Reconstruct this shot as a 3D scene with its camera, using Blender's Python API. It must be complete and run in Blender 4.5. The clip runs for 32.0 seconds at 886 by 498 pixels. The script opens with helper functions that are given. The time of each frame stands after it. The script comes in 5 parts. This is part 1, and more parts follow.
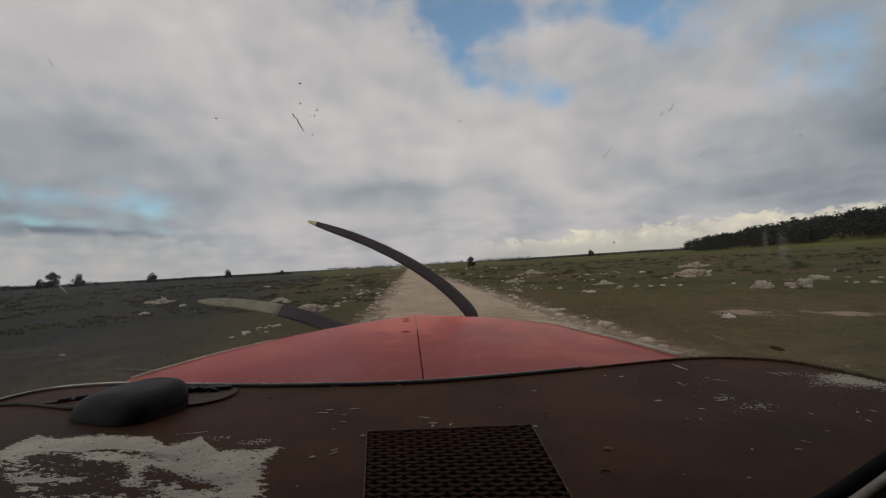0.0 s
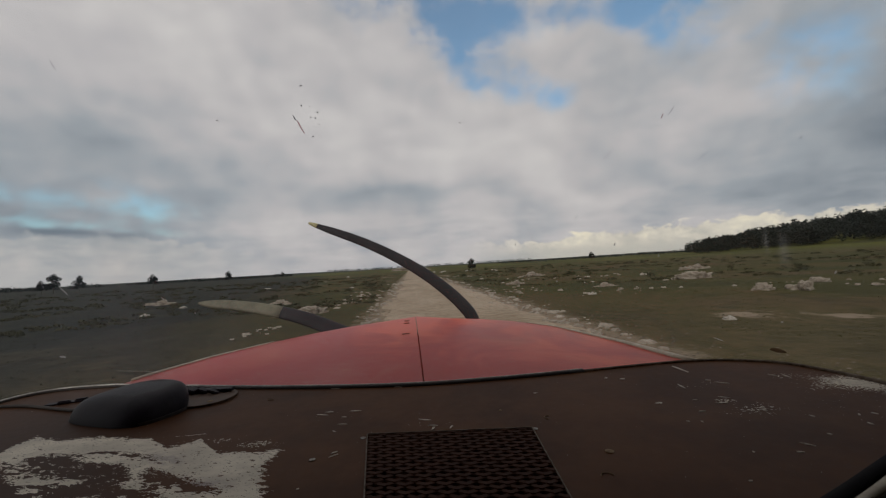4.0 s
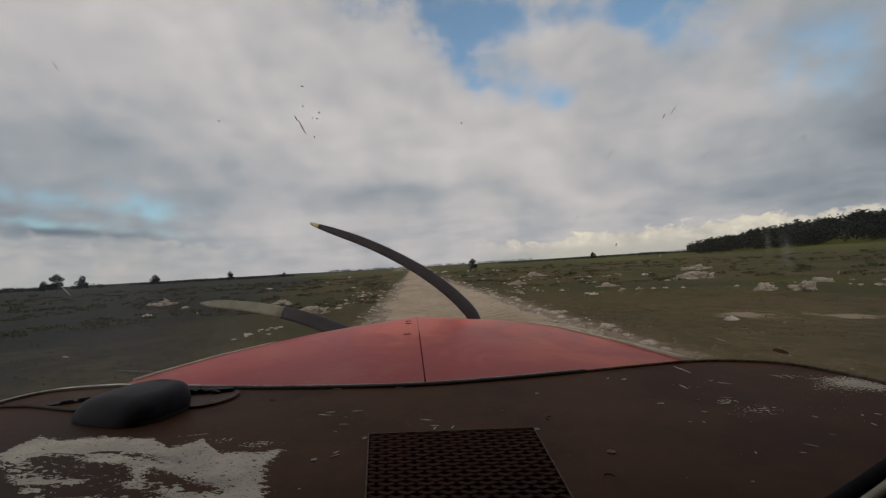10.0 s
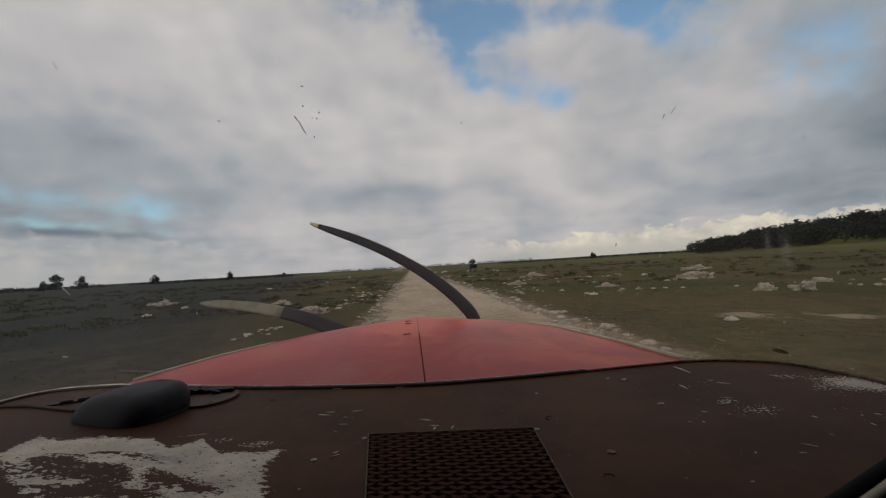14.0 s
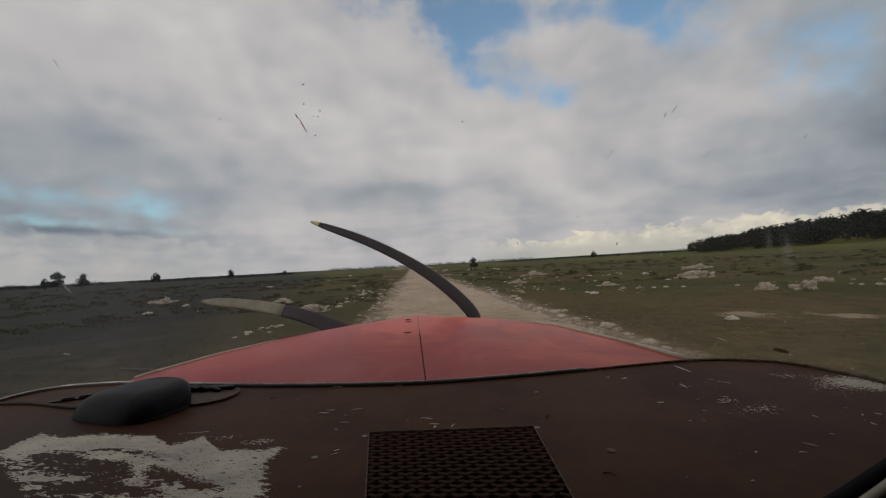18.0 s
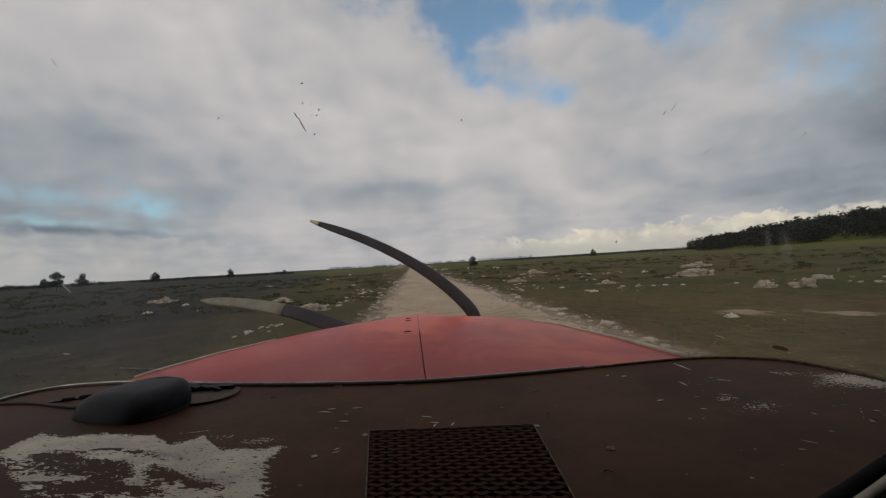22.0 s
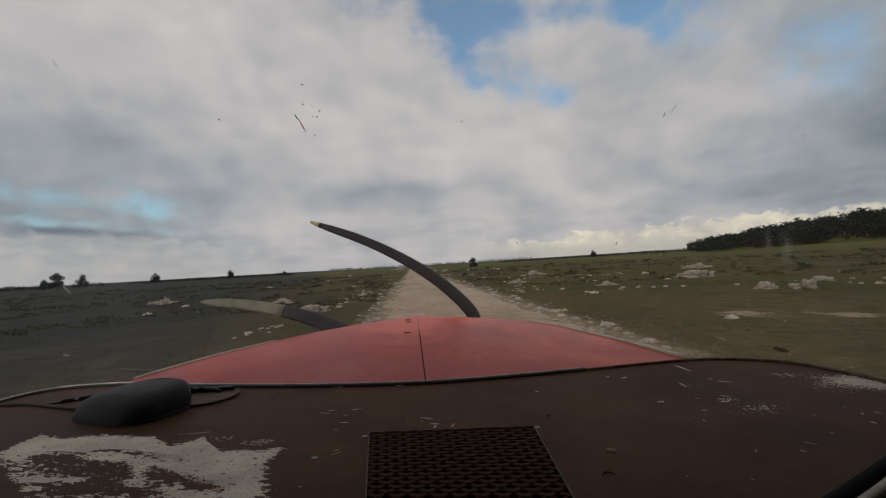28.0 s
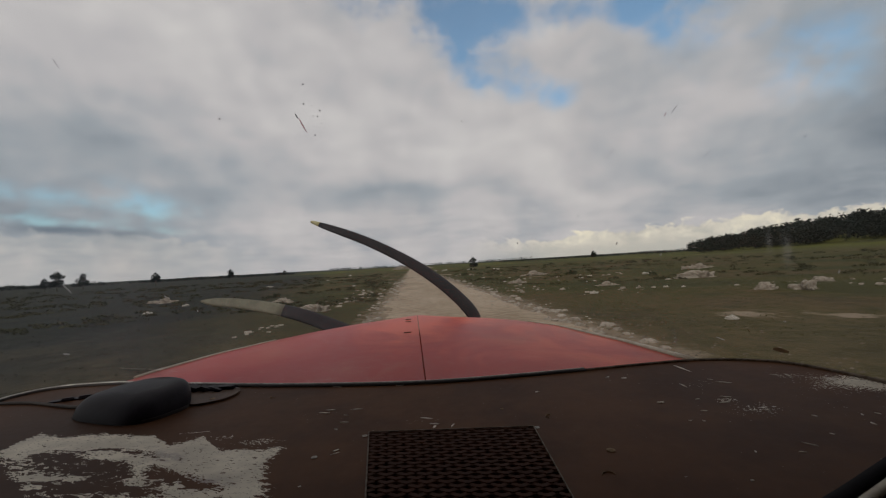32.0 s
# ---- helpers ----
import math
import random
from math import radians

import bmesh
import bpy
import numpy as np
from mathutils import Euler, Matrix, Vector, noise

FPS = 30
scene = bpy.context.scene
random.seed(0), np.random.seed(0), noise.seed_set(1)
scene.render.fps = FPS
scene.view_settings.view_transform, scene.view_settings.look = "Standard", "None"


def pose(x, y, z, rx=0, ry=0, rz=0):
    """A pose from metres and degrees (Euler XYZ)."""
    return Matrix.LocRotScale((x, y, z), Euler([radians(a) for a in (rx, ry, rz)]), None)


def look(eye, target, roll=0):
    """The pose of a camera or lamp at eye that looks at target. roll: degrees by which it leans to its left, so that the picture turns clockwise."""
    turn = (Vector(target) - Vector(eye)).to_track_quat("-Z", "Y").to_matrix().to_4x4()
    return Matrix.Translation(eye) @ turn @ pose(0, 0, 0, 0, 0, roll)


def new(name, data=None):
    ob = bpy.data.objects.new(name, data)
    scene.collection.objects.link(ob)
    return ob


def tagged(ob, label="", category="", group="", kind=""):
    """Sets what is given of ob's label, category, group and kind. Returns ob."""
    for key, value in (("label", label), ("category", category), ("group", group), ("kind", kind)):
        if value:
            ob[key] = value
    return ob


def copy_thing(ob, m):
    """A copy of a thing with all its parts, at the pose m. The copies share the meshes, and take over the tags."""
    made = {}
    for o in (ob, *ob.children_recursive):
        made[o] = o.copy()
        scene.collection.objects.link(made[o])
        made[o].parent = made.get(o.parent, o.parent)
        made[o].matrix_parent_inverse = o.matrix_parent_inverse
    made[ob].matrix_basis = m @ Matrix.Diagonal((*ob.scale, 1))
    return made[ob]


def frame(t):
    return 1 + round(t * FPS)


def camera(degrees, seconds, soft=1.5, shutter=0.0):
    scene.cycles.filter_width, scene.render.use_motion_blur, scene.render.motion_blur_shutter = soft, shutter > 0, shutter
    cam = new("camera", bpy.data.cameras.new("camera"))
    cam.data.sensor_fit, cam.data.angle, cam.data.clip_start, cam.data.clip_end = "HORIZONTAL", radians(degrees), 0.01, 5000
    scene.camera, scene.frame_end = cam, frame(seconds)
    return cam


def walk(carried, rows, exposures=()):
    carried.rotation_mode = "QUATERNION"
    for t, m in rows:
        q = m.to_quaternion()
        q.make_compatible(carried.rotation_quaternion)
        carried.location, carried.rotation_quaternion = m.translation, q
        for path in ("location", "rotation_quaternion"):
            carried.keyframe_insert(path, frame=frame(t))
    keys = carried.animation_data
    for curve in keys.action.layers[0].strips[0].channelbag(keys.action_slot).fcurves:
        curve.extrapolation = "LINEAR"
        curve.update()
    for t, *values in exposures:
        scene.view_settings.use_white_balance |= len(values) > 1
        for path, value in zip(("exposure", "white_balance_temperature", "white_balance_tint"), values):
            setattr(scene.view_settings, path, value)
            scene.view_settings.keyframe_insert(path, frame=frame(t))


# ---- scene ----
# The camera is fixed in the cockpit of a small aircraft that stands on a dirt
# airstrip; it only trembles. x right, y ahead along the strip, z up.
from mathutils.bvhtree import BVHTree

EYE = 1.90
cam = camera(96.0, 32.0, soft=1.2)
TREMBLE = [
    (0, 92.25, 3.21, -4.81), (0.5, 92.48, 3.03, -4.81), (1, 92.55, 3.25, -4.90), (1.5, 92.37, 3.42, -4.94), (2, 92.22, 2.67, -5.26),
    (2.5, 92.42, 3.05, -4.88), (3, 92.48, 3.07, -4.82), (3.5, 92.54, 3.16, -4.81), (5.5, 92.48, 3.22, -4.61), (6, 92.42, 3.09, -4.78),
    (6.5, 92.59, 3.21, -4.97), (7, 92.56, 3.10, -4.66), (7.5, 92.51, 3.18, -4.81), (8, 92.51, 3.21, -4.69), (8.5, 92.68, 3.29, -4.60),
    (9, 92.59, 3.22, -4.60), (9.5, 92.52, 3.12, -4.56), (10, 92.58, 3.20, -4.54), (10.5, 92.51, 3.15, -4.52), (11, 92.55, 3.19, -4.56),
    (11.5, 92.53, 3.10, -4.52), (12, 92.50, 3.15, -4.57), (12.5, 92.59, 3.26, -4.56), (13, 92.43, 3.10, -4.56), (13.5, 92.67, 3.21, -4.54),
    (14, 92.58, 3.20, -4.56), (16.5, 92.35, 3.18, -4.55), (17, 92.40, 3.22, -4.52), (17.5, 92.39, 3.18, -4.50), (18, 92.38, 3.06, -4.47),
    (18.5, 92.41, 3.17, -4.52), (19, 92.38, 3.22, -4.51), (19.5, 92.38, 3.21, -4.50), (20, 92.41, 3.17, -4.50), (20.5, 92.43, 3.13, -4.47),
    (21, 92.43, 3.13, -4.47), (21.5, 92.40, 3.24, -4.51), (22, 92.20, 3.22, -4.53), (22.5, 92.04, 3.22, -4.58), (23, 91.96, 3.21, -4.61),
    (23.5, 92.07, 3.18, -4.65), (24, 92.21, 3.23, -4.66), (24.5, 92.35, 3.16, -4.61), (25, 92.35, 3.06, -4.53), (25.5, 92.41, 3.14, -4.55),
    (27.5, 92.40, 3.06, -4.49), (28, 92.38, 3.20, -4.51), (28.5, 92.45, 3.13, -4.45), (29, 92.44, 3.13, -4.48), (29.5, 92.48, 3.24, -4.48),
    (30, 92.39, 3.06, -4.44), (30.5, 92.44, 3.13, -4.48), (31, 92.46, 3.24, -4.49), (31.5, 92.37, 3.08, -4.46), (32, 92.36, 3.08, -4.49),
]
walk(cam, [(t, pose(0, 0, EYE, a, b, c)) for t, a, b, c in TREMBLE])

# ------------------------------------------------------------ nodes


def link(nt, value, socket):
    if isinstance(value, bpy.types.NodeSocket):
        nt.links.new(value, socket)
    else:
        socket.default_value = value


def nd(nt, kind, **ins):
    n = nt.nodes.new(kind)
    for k, v in ins.items():
        key = int(k[1:]) if k[0] == "i" and k[1:].isdigit() else k.replace("_", " ")
        link(nt, v, n.inputs[key])
    return n


def mth(nt, op, a, b=0.0, c=0.0, clamp=False):
    n = nd(nt, "ShaderNodeMath", i0=a, i1=b, i2=c)
    n.operation, n.use_clamp = op, clamp
    return n.outputs[0]


def mixc(nt, f, a, b):
    n = nt.nodes.new("ShaderNodeMix")
    n.data_type = "RGBA"
    for key, v in ((0, f), (6, a), (7, b)):
        if key and not isinstance(v, bpy.types.NodeSocket):
            v = (*v[:3], 1)
        link(nt, v, n.inputs[key])
    return n.outputs[2]


def ramp(nt, f, stops):
    n = nd(nt, "ShaderNodeValToRGB", Fac=f)
    el = n.color_ramp.elements
    while len(el) < len(stops):
        el.new(0.5)
    for e, (p, c) in zip(el, stops):
        e.position = p
        e.color = (*c, 1) if isinstance(c, tuple) else (c, c, c, 1)
    return n.outputs[0]


def step(nt, v, lo, hi):
    n = nd(nt, "ShaderNodeMapRange", Value=v)
    n.interpolation_type = "SMOOTHSTEP"
    for k, val in (("From Min", lo), ("From Max", hi)):
        link(nt, val, n.inputs[k])
    return n.outputs[0]


def noi(nt, vec, scale, detail=5.0, rough=0.55, stretch=None, dist=0.0):
    if stretch:
        vec = nd(nt, "ShaderNodeMapping", Vector=vec, Scale=stretch).outputs[0]
    return nd(nt, "ShaderNodeTexNoise", Vector=vec, Scale=scale, Detail=detail, Roughness=rough, Distortion=dist).outputs[0]


def curve1(nt, v, pts):
    """A value that runs smoothly through (at, value) pairs."""
    (a, b), vals = (pts[0][0], pts[-1][0]), [p[1] for p in pts]
    lo, hi = min(vals), max(vals)
    n = nd(nt, "ShaderNodeFloatCurve", Value=mth(nt, "DIVIDE", mth(nt, "SUBTRACT", v, a), b - a, clamp=True))
    c = n.mapping.curves[0]
    while len(c.points) < len(pts):
        c.points.new(0.5, 0.5)
    for q, (at, val) in zip(c.points, pts):
        q.location = ((at - a) / (b - a), (val - lo) / (hi - lo))
        q.handle_type = "VECTOR"
    n.mapping.update()
    return mth(nt, "ADD", mth(nt, "MULTIPLY", n.outputs[0], hi - lo), lo)


def blob(nt, x, y, x0, y0, sx, sy):
    a = mth(nt, "POWER", mth(nt, "DIVIDE", mth(nt, "SUBTRACT", x, x0), sx), 2)
    b = mth(nt, "POWER", mth(nt, "DIVIDE", mth(nt, "SUBTRACT", y, y0), sy), 2)
    return mth(nt, "EXPONENT", mth(nt, "MULTIPLY", mth(nt, "ADD", a, b), -1))


def total(nt, items):
    out = items[0]
    for i in items[1:]:
        out = mth(nt, "ADD", out, i)
    return out


# ------------------------------------------------------------ sky and sun
SUN_EL, SUN_AZ = radians(32), radians(215)
world = bpy.data.worlds.new("sky")
scene.world = world
world.use_nodes = True
wt = world.node_tree
wt.nodes.clear()
way = nd(wt, "ShaderNodeTexCoord").outputs["Generated"]
sp = nd(wt, "ShaderNodeSeparateXYZ", Vector=way).outputs
flat = mth(wt, "SQRT", mth(wt, "ADD", mth(wt, "POWER", sp[0], 2), mth(wt, "POWER", sp[1], 2)))
az0 = mth(wt, "ARCTAN2", sp[0], sp[1])
el0 = mth(wt, "ARCTAN2", sp[2], flat)
wide = noi(wt, way, 2.6, 5, 0.50, stretch=(1.0, 1.0, 1.7), dist=0.15)
fine = noi(wt, way, 7.5, 5, 0.52, stretch=(1.0, 1.0, 1.4), dist=0.1)
wisp = noi(wt, way, 9.0, 5, 0.55, stretch=(1.0, 1.0, 1.3), dist=0.2)
light_way = nd(wt, "ShaderNodeVectorMath", i0=way, i1=(0.030, -0.012, 0.022)).outputs[0]
heap_a = noi(wt, way, 6.0, 5, 0.50, stretch=(1, 1, 1.6), dist=0.1)
heap_b = noi(wt, light_way, 6.0, 5, 0.50, stretch=(1, 1, 1.6), dist=0.1)
relief = mth(wt, "SUBTRACT", heap_a, heap_b)
puff = noi(wt, way, 26.0, 6, 0.6, stretch=(1, 1, 1.5))
warp_a = mth(wt, "MULTIPLY", mth(wt, "SUBTRACT", fine, 0.5), 0.15)
warp_e = mth(wt, "MULTIPLY", mth(wt, "SUBTRACT", wide, 0.5), 0.12)
az = mth(wt, "ADD", az0, warp_a)
el = mth(wt, "ADD", el0, warp_e)
# gaps in the cloud deck
gaps = [(0.22, 0.545, 0.15, 0.050, 1.05), (0.37, 0.40, 0.10, 0.045, 0.55), (0.66, 0.510, 0.17, 0.055, 1.30), (0.20, 0.47, 0.12, 0.05, 0.55), (0.82, 0.35, 0.26, 0.09, 0.12), (0.47, 0.475, 0.055, 0.085, -0.40), (0.10, 0.60, 0.16, 0.05, 0.6), (0.45, 0.56, 0.16, 0.04, 0.5),
        (-0.76, 0.165, 0.16, 0.038, 0.70), (-0.62, 0.150, 0.13, 0.024, 0.50), (-0.70, 0.112, 0.20, 0.010, 0.42), (0.76, 0.41, 0.16, 0.07, 0.26), (0.88, 0.29, 0.16, 0.07, 0.16), (0.0, 0.62, 0.30, 0.05, 0.45)]
gap = total(wt, [mth(wt, "MULTIPLY", blob(wt, az, el, a, e, sa, se), k) for a, e, sa, se, k in gaps])
far_gap = mth(wt, "MULTIPLY", step(wt, mth(wt, "ABSOLUTE", az0), 1.1, 1.5), step(wt, wide, 0.55, 0.7))
gap = mth(wt, "ADD", gap, mth(wt, "MULTIPLY", far_gap, 0.6))
room = mth(wt, "MULTIPLY", gap, 3.0, clamp=True)
gap = mth(wt, "ADD", gap, mth(wt, "MULTIPLY", mth(wt, "MULTIPLY", mth(wt, "SUBTRACT", wisp, 0.5), 3.0), room))
blue = mth(wt, "MULTIPLY", step(wt, gap, 0.08, 1.25), 0.90)
# light and shade of the deck
tones = [(1.00, 0.17, 0.24, 0.12, -0.31), (-0.75, 0.27, 0.25, 0.06, -0.10), (-0.10, 0.19, 0.25, 0.035, -0.09), (-0.42, 0.23, 0.22, 0.04, -0.07),
         (-0.45, 0.42, 0.35, 0.15, 0.07), (0.25, 0.30, 0.35, 0.10, 0.06), (0.20, 0.26, 0.30, 0.08, 0.06), (0.72, 0.25, 0.14, 0.05, 0.06), (0.0, 0.10, 0.35, 0.03, 0.05),
         (-0.65, 0.097, 0.10, 0.009, -0.16), (-0.487, 0.172, 0.06, 0.018, -0.09), (-0.06, 0.184, 0.14, 0.014, -0.06), (-0.70, 0.12, 0.35, 0.10, -0.14), (-0.42, 0.07, 0.28, 0.05, -0.07), (0.75, 0.10, 0.30, 0.03, -0.07)]
tone = total(wt, [mth(wt, "MULTIPLY", blob(wt, az, el, a, e, sa, se), k) for a, e, sa, se, k in tones])
tone = mth(wt, "ADD", tone, mth(wt, "MULTIPLY", mth(wt, "SUBTRACT", wide, 0.5), 0.36))
small = noi(wt, way, 13.0, 4, 0.50, stretch=(1, 1, 1.5))
tone = mth(wt, "ADD", tone, mth(wt, "MULTIPLY", mth(wt, "SUBTRACT", small, 0.5), 0.08))
tone = mth(wt, "ADD", tone, mth(wt, "MULTIPLY", relief, 0.20))
tone = mth(wt, "ADD", tone, mth(wt, "MULTIPLY", mth(wt, "SUBTRACT", heap_a, 0.5), 0.30))
band = mth(wt, "SUBTRACT", noi(wt, way, 8.0, 4, 0.55, stretch=(1, 1, 5.0)), 0.5)
tone = mth(wt, "ADD", tone, mth(wt, "MULTIPLY", mth(wt, "MULTIPLY", band, 0.30), step(wt, el0, 0.22, 0.06)))
# a bank of cumulus along the horizon
top = mth(wt, "ADD", 0.050, mth(wt, "MULTIPLY", mth(wt, "SUBTRACT", puff, 0.5), 0.085))
top = mth(wt, "ADD", top, mth(wt, "MULTIPLY", step(wt, mth(wt, "ABSOLUTE", az0), 0.25, 0.6), 0.016))
top = mth(wt, "ADD", top, mth(wt, "MULTIPLY", step(wt, az0, -0.3, -0.65), 0.030))
head_lit = step(wt, mth(wt, "SUBTRACT", top, el0), -0.003, 0.006)
bank = mth(wt, "MULTIPLY", head_lit, mth(wt, "ADD", step(wt, az0, 0.08, 0.40), mth(wt, "MULTIPLY", step(wt, az0, -0.25, -0.6), 0.25)))
base_dim = step(wt, el0, 0.012, 0.05)
bank_tone = mth(wt, "ADD", -0.06, mth(wt, "MULTIPLY", base_dim, mth(wt, "ADD", 0.20, mth(wt, "MULTIPLY", mth(wt, "SUBTRACT", puff, 0.5), 1.15))))
tone = mth(wt, "ADD", mth(wt, "MULTIPLY", tone, mth(wt, "SUBTRACT", 1.0, mth(wt, "MULTIPLY", bank, 0.7))), mth(wt, "MULTIPLY", bank, bank_tone))
level = mth(wt, "ADD", tone, 0.50, clamp=True)
cloud = ramp(wt, level, [(0.12, (0.15, 0.185, 0.225)), (0.36, (0.335, 0.365, 0.395)), (0.52, (0.500, 0.484, 0.491)), (0.66, (0.606, 0.586, 0.576)), (0.85, (0.76, 0.72, 0.63))])
cloud = mixc(wt, mth(wt, "MULTIPLY", bank, 0.55), cloud, mixc(wt, level, (0.24, 0.26, 0.27), (0.92, 0.82, 0.58)))
sky = nd(wt, "ShaderNodeTexSky")
sky.sky_type, sky.sun_disc, sky.sun_elevation, sky.sun_rotation = "NISHITA", False, SUN_EL, SUN_AZ
sky.air_density, sky.dust_density, sky.ozone_density = 1.0, 0.5, 0.25
air = nd(wt, "ShaderNodeVectorMath", i0=sky.outputs[0], i1=(0.78, 1.02, 1.04))
air.operation = "MULTIPLY"
b_sky = nd(wt, "ShaderNodeBackground", Color=air.outputs[0], Strength=0.135)
b_cld = nd(wt, "ShaderNodeBackground", Color=cloud, Strength=1.0)
wmix = nd(wt, "ShaderNodeMixShader", i0=mth(wt, "MULTIPLY", blue, mth(wt, "SUBTRACT", 1.0, bank)), i1=b_cld.outputs[0], i2=b_sky.outputs[0])
nd(wt, "ShaderNodeOutputWorld", Surface=wmix.outputs[0])

sun = new("sun", bpy.data.lights.new("sun", "SUN"))
sun.data.energy, sun.data.angle, sun.data.color = 0.9, radians(14), (1.0, 0.93, 0.82)
sd = Vector((math.sin(SUN_AZ) * math.cos(SUN_EL), math.cos(SUN_AZ) * math.cos(SUN_EL), math.sin(SUN_EL)))
sun.matrix_world = look(sd * 100, (0, 0, 0))

# ------------------------------------------------------------ materials


def material(name, rough=0.7, metal=0.0, spec=0.5):
    m = bpy.data.materials.new(name)
    m.use_nodes = True
    nt = m.node_tree
    bsdf = nt.nodes["Principled BSDF"]
    bsdf.inputs["Roughness"].default_value = rough
    bsdf.inputs["Metallic"].default_value = metal
    bsdf.inputs["Specular IOR Level"].default_value = spec
    return m, nt, bsdf, nd(nt, "ShaderNodeTexCoord").outputs["Object"]


def bump(nt, bsdf, height, strength=0.3, distance=0.01):
    b = nd(nt, "ShaderNodeBump", Strength=strength, Distance=distance, Height=height)
    nt.links.new(b.outputs[0], bsdf.inputs["Normal"])


def worn(name, c1, c2, scale, rough=0.7, metal=0.0, grain=8.0, b=0.15, bd=0.002, spec=0.5, island=False):
    """Two tones by a coarse and a fine noise, with a fine relief."""
    m, nt, bsdf, co = material(name, rough, metal, spec)
    a, f = noi(nt, co, scale, 5, 0.6), noi(nt, co, scale * grain, 4, 0.6)
    t = mth(nt, "ADD", mth(nt, "MULTIPLY", a, 0.65), mth(nt, "MULTIPLY", f, 0.35))
    if island:
        rnd = nd(nt, "ShaderNodeNewGeometry").outputs["Random Per Island"]
        t = mth(nt, "ADD", mth(nt, "MULTIPLY", t, 0.6), mth(nt, "MULTIPLY", rnd, 0.4))
    nt.links.new(mixc(nt, step(nt, t, 0.3, 0.7), c1, c2), bsdf.inputs["Base Color"])
    nt.links.new(mth(nt, "ADD", rough - 0.1, mth(nt, "MULTIPLY", f, 0.2)), bsdf.inputs["Roughness"])
    bump(nt, bsdf, f, b, bd)
    return m


def dash_paint():
    """Dark brown paint, flaked to pale primer in patches; brush-like flakes run across."""
    m, nt, bsdf, co = material("flaked_brown_paint", 0.5, spec=0.07)
    s = nd(nt, "ShaderNodeSeparateXYZ", Vector=co).outputs
    x, y = s[0], s[1]
    big = noi(nt, co, 26.0, 6, 0.62, stretch=(0.8, 1.3, 1))
    stroke = noi(nt, co, 55.0, 6, 0.6, stretch=(0.7, 1.7, 1), dist=0.6)
    speck = noi(nt, co, 360.0, 3, 0.6, stretch=(0.7, 1.2, 1))
    # the large bare patch: u runs with the flakes, v across them
    xo, yo = mth(nt, "ADD", x, 0.276), mth(nt, "SUBTRACT", y, 0.391)
    u = mth(nt, "ADD", mth(nt, "MULTIPLY", xo, 20.9), mth(nt, "MULTIPLY", yo, 14.6))
    v = mth(nt, "ADD", mth(nt, "MULTIPLY", xo, -1.95), mth(nt, "MULTIPLY", yo, -10.1))
    flow = nd(nt, "ShaderNodeCombineXYZ", X=u, Y=v).outputs[0]
    streak = noi(nt, flow, 5.0, 6, 0.62, stretch=(0.9, 3.4, 1), dist=0.4)
    nibble = noi(nt, flow, 16.0, 5, 0.65, stretch=(0.9, 2.2, 1))
    # its outline: the far edge over u, the two sides over v
    far_edge = curve1(nt, u, [(-2.4, -0.40), (-2.1, -0.65), (-1.7, -0.86), (-1.13, -0.74), (-0.27, -0.83), (0.83, -0.78), (1.12, -0.53), (1.43, -0.62), (1.88, -0.74), (2.02, -0.45), (2.57, -0.42), (3.2, -0.46)])
    open_end = curve1(nt, v, [(-0.46, 3.20), (-0.19, 2.74), (0.11, 2.46), (0.37, 2.22), (0.9, 1.8)])
    wall_end = curve1(nt, v, [(-0.46, -2.45), (-0.30, -2.32), (-0.08, -2.0), (0.17, -1.78), (0.40, -1.5), (0.9, -1.0)])
    edge_a = mth(nt, "MULTIPLY", mth(nt, "SUBTRACT", v, far_edge), 0.10)
    edge_b = mth(nt, "MULTIPLY", mth(nt, "SUBTRACT", open_end, u), 0.04)
    edge_c = mth(nt, "MULTIPLY", mth(nt, "SUBTRACT", u, wall_end), 0.04)
    inside = mth(nt, "MINIMUM", mth(nt, "MINIMUM", edge_a, edge_b), edge_c)
    ragged = total(nt, [mth(nt, "MULTIPLY", mth(nt, "SUBTRACT", n, 0.5), k) for n, k in ((big, 0.014), (streak, 0.034), (nibble, 0.022))])
    field = mth(nt, "ADD", mth(nt, "MINIMUM", inside, 0.016), ragged)
    # islands of paint left inside it, and bared spots within those
    isles = [(-1.10, -0.20, 0.60, 0.19, 1.0), (-0.45, -0.04, 0.48, 0.16, 1.0), (0.05, 0.0, 0.46, 0.16, 1.0), (-0.60, 0.32, 0.5, 0.09, 0.9), (0.78, 0.01, 0.24, 0.10, 0.9), (1.00, 0.12, 0.36, 0.09, 0.9),
             (-1.05, 0.20, 0.42, 0.05, 0.8), (-0.25, 0.26, 0.55, 0.10, 1.0), (0.40, 0.31, 0.32, 0.09, 0.8), (1.42, 0.23, 0.26, 0.06, 0.8), (-0.05, -0.44, 0.40, 0.05, 0.62), (0.55, -0.36, 0.30, 0.05, 0.5), (-1.25, 0.42, 0.30, 0.06, 0.7),
             (0.40, -0.06, 0.11, 0.16, -0.9), (-0.92, 0.11, 0.42, 0.05, -0.9), (-0.40, -0.24, 0.28, 0.06, -0.7), (0.30, 0.17, 0.28, 0.05, -0.6)]
    uw = mth(nt, "ADD", u, mth(nt, "MULTIPLY", mth(nt, "SUBTRACT", nibble, 0.5), 0.9))
    vw = mth(nt, "ADD", v, mth(nt, "ADD", mth(nt, "MULTIPLY", mth(nt, "SUBTRACT", streak, 0.5), 0.34), mth(nt, "MULTIPLY", mth(nt, "SUBTRACT", big, 0.5), 0.30)))
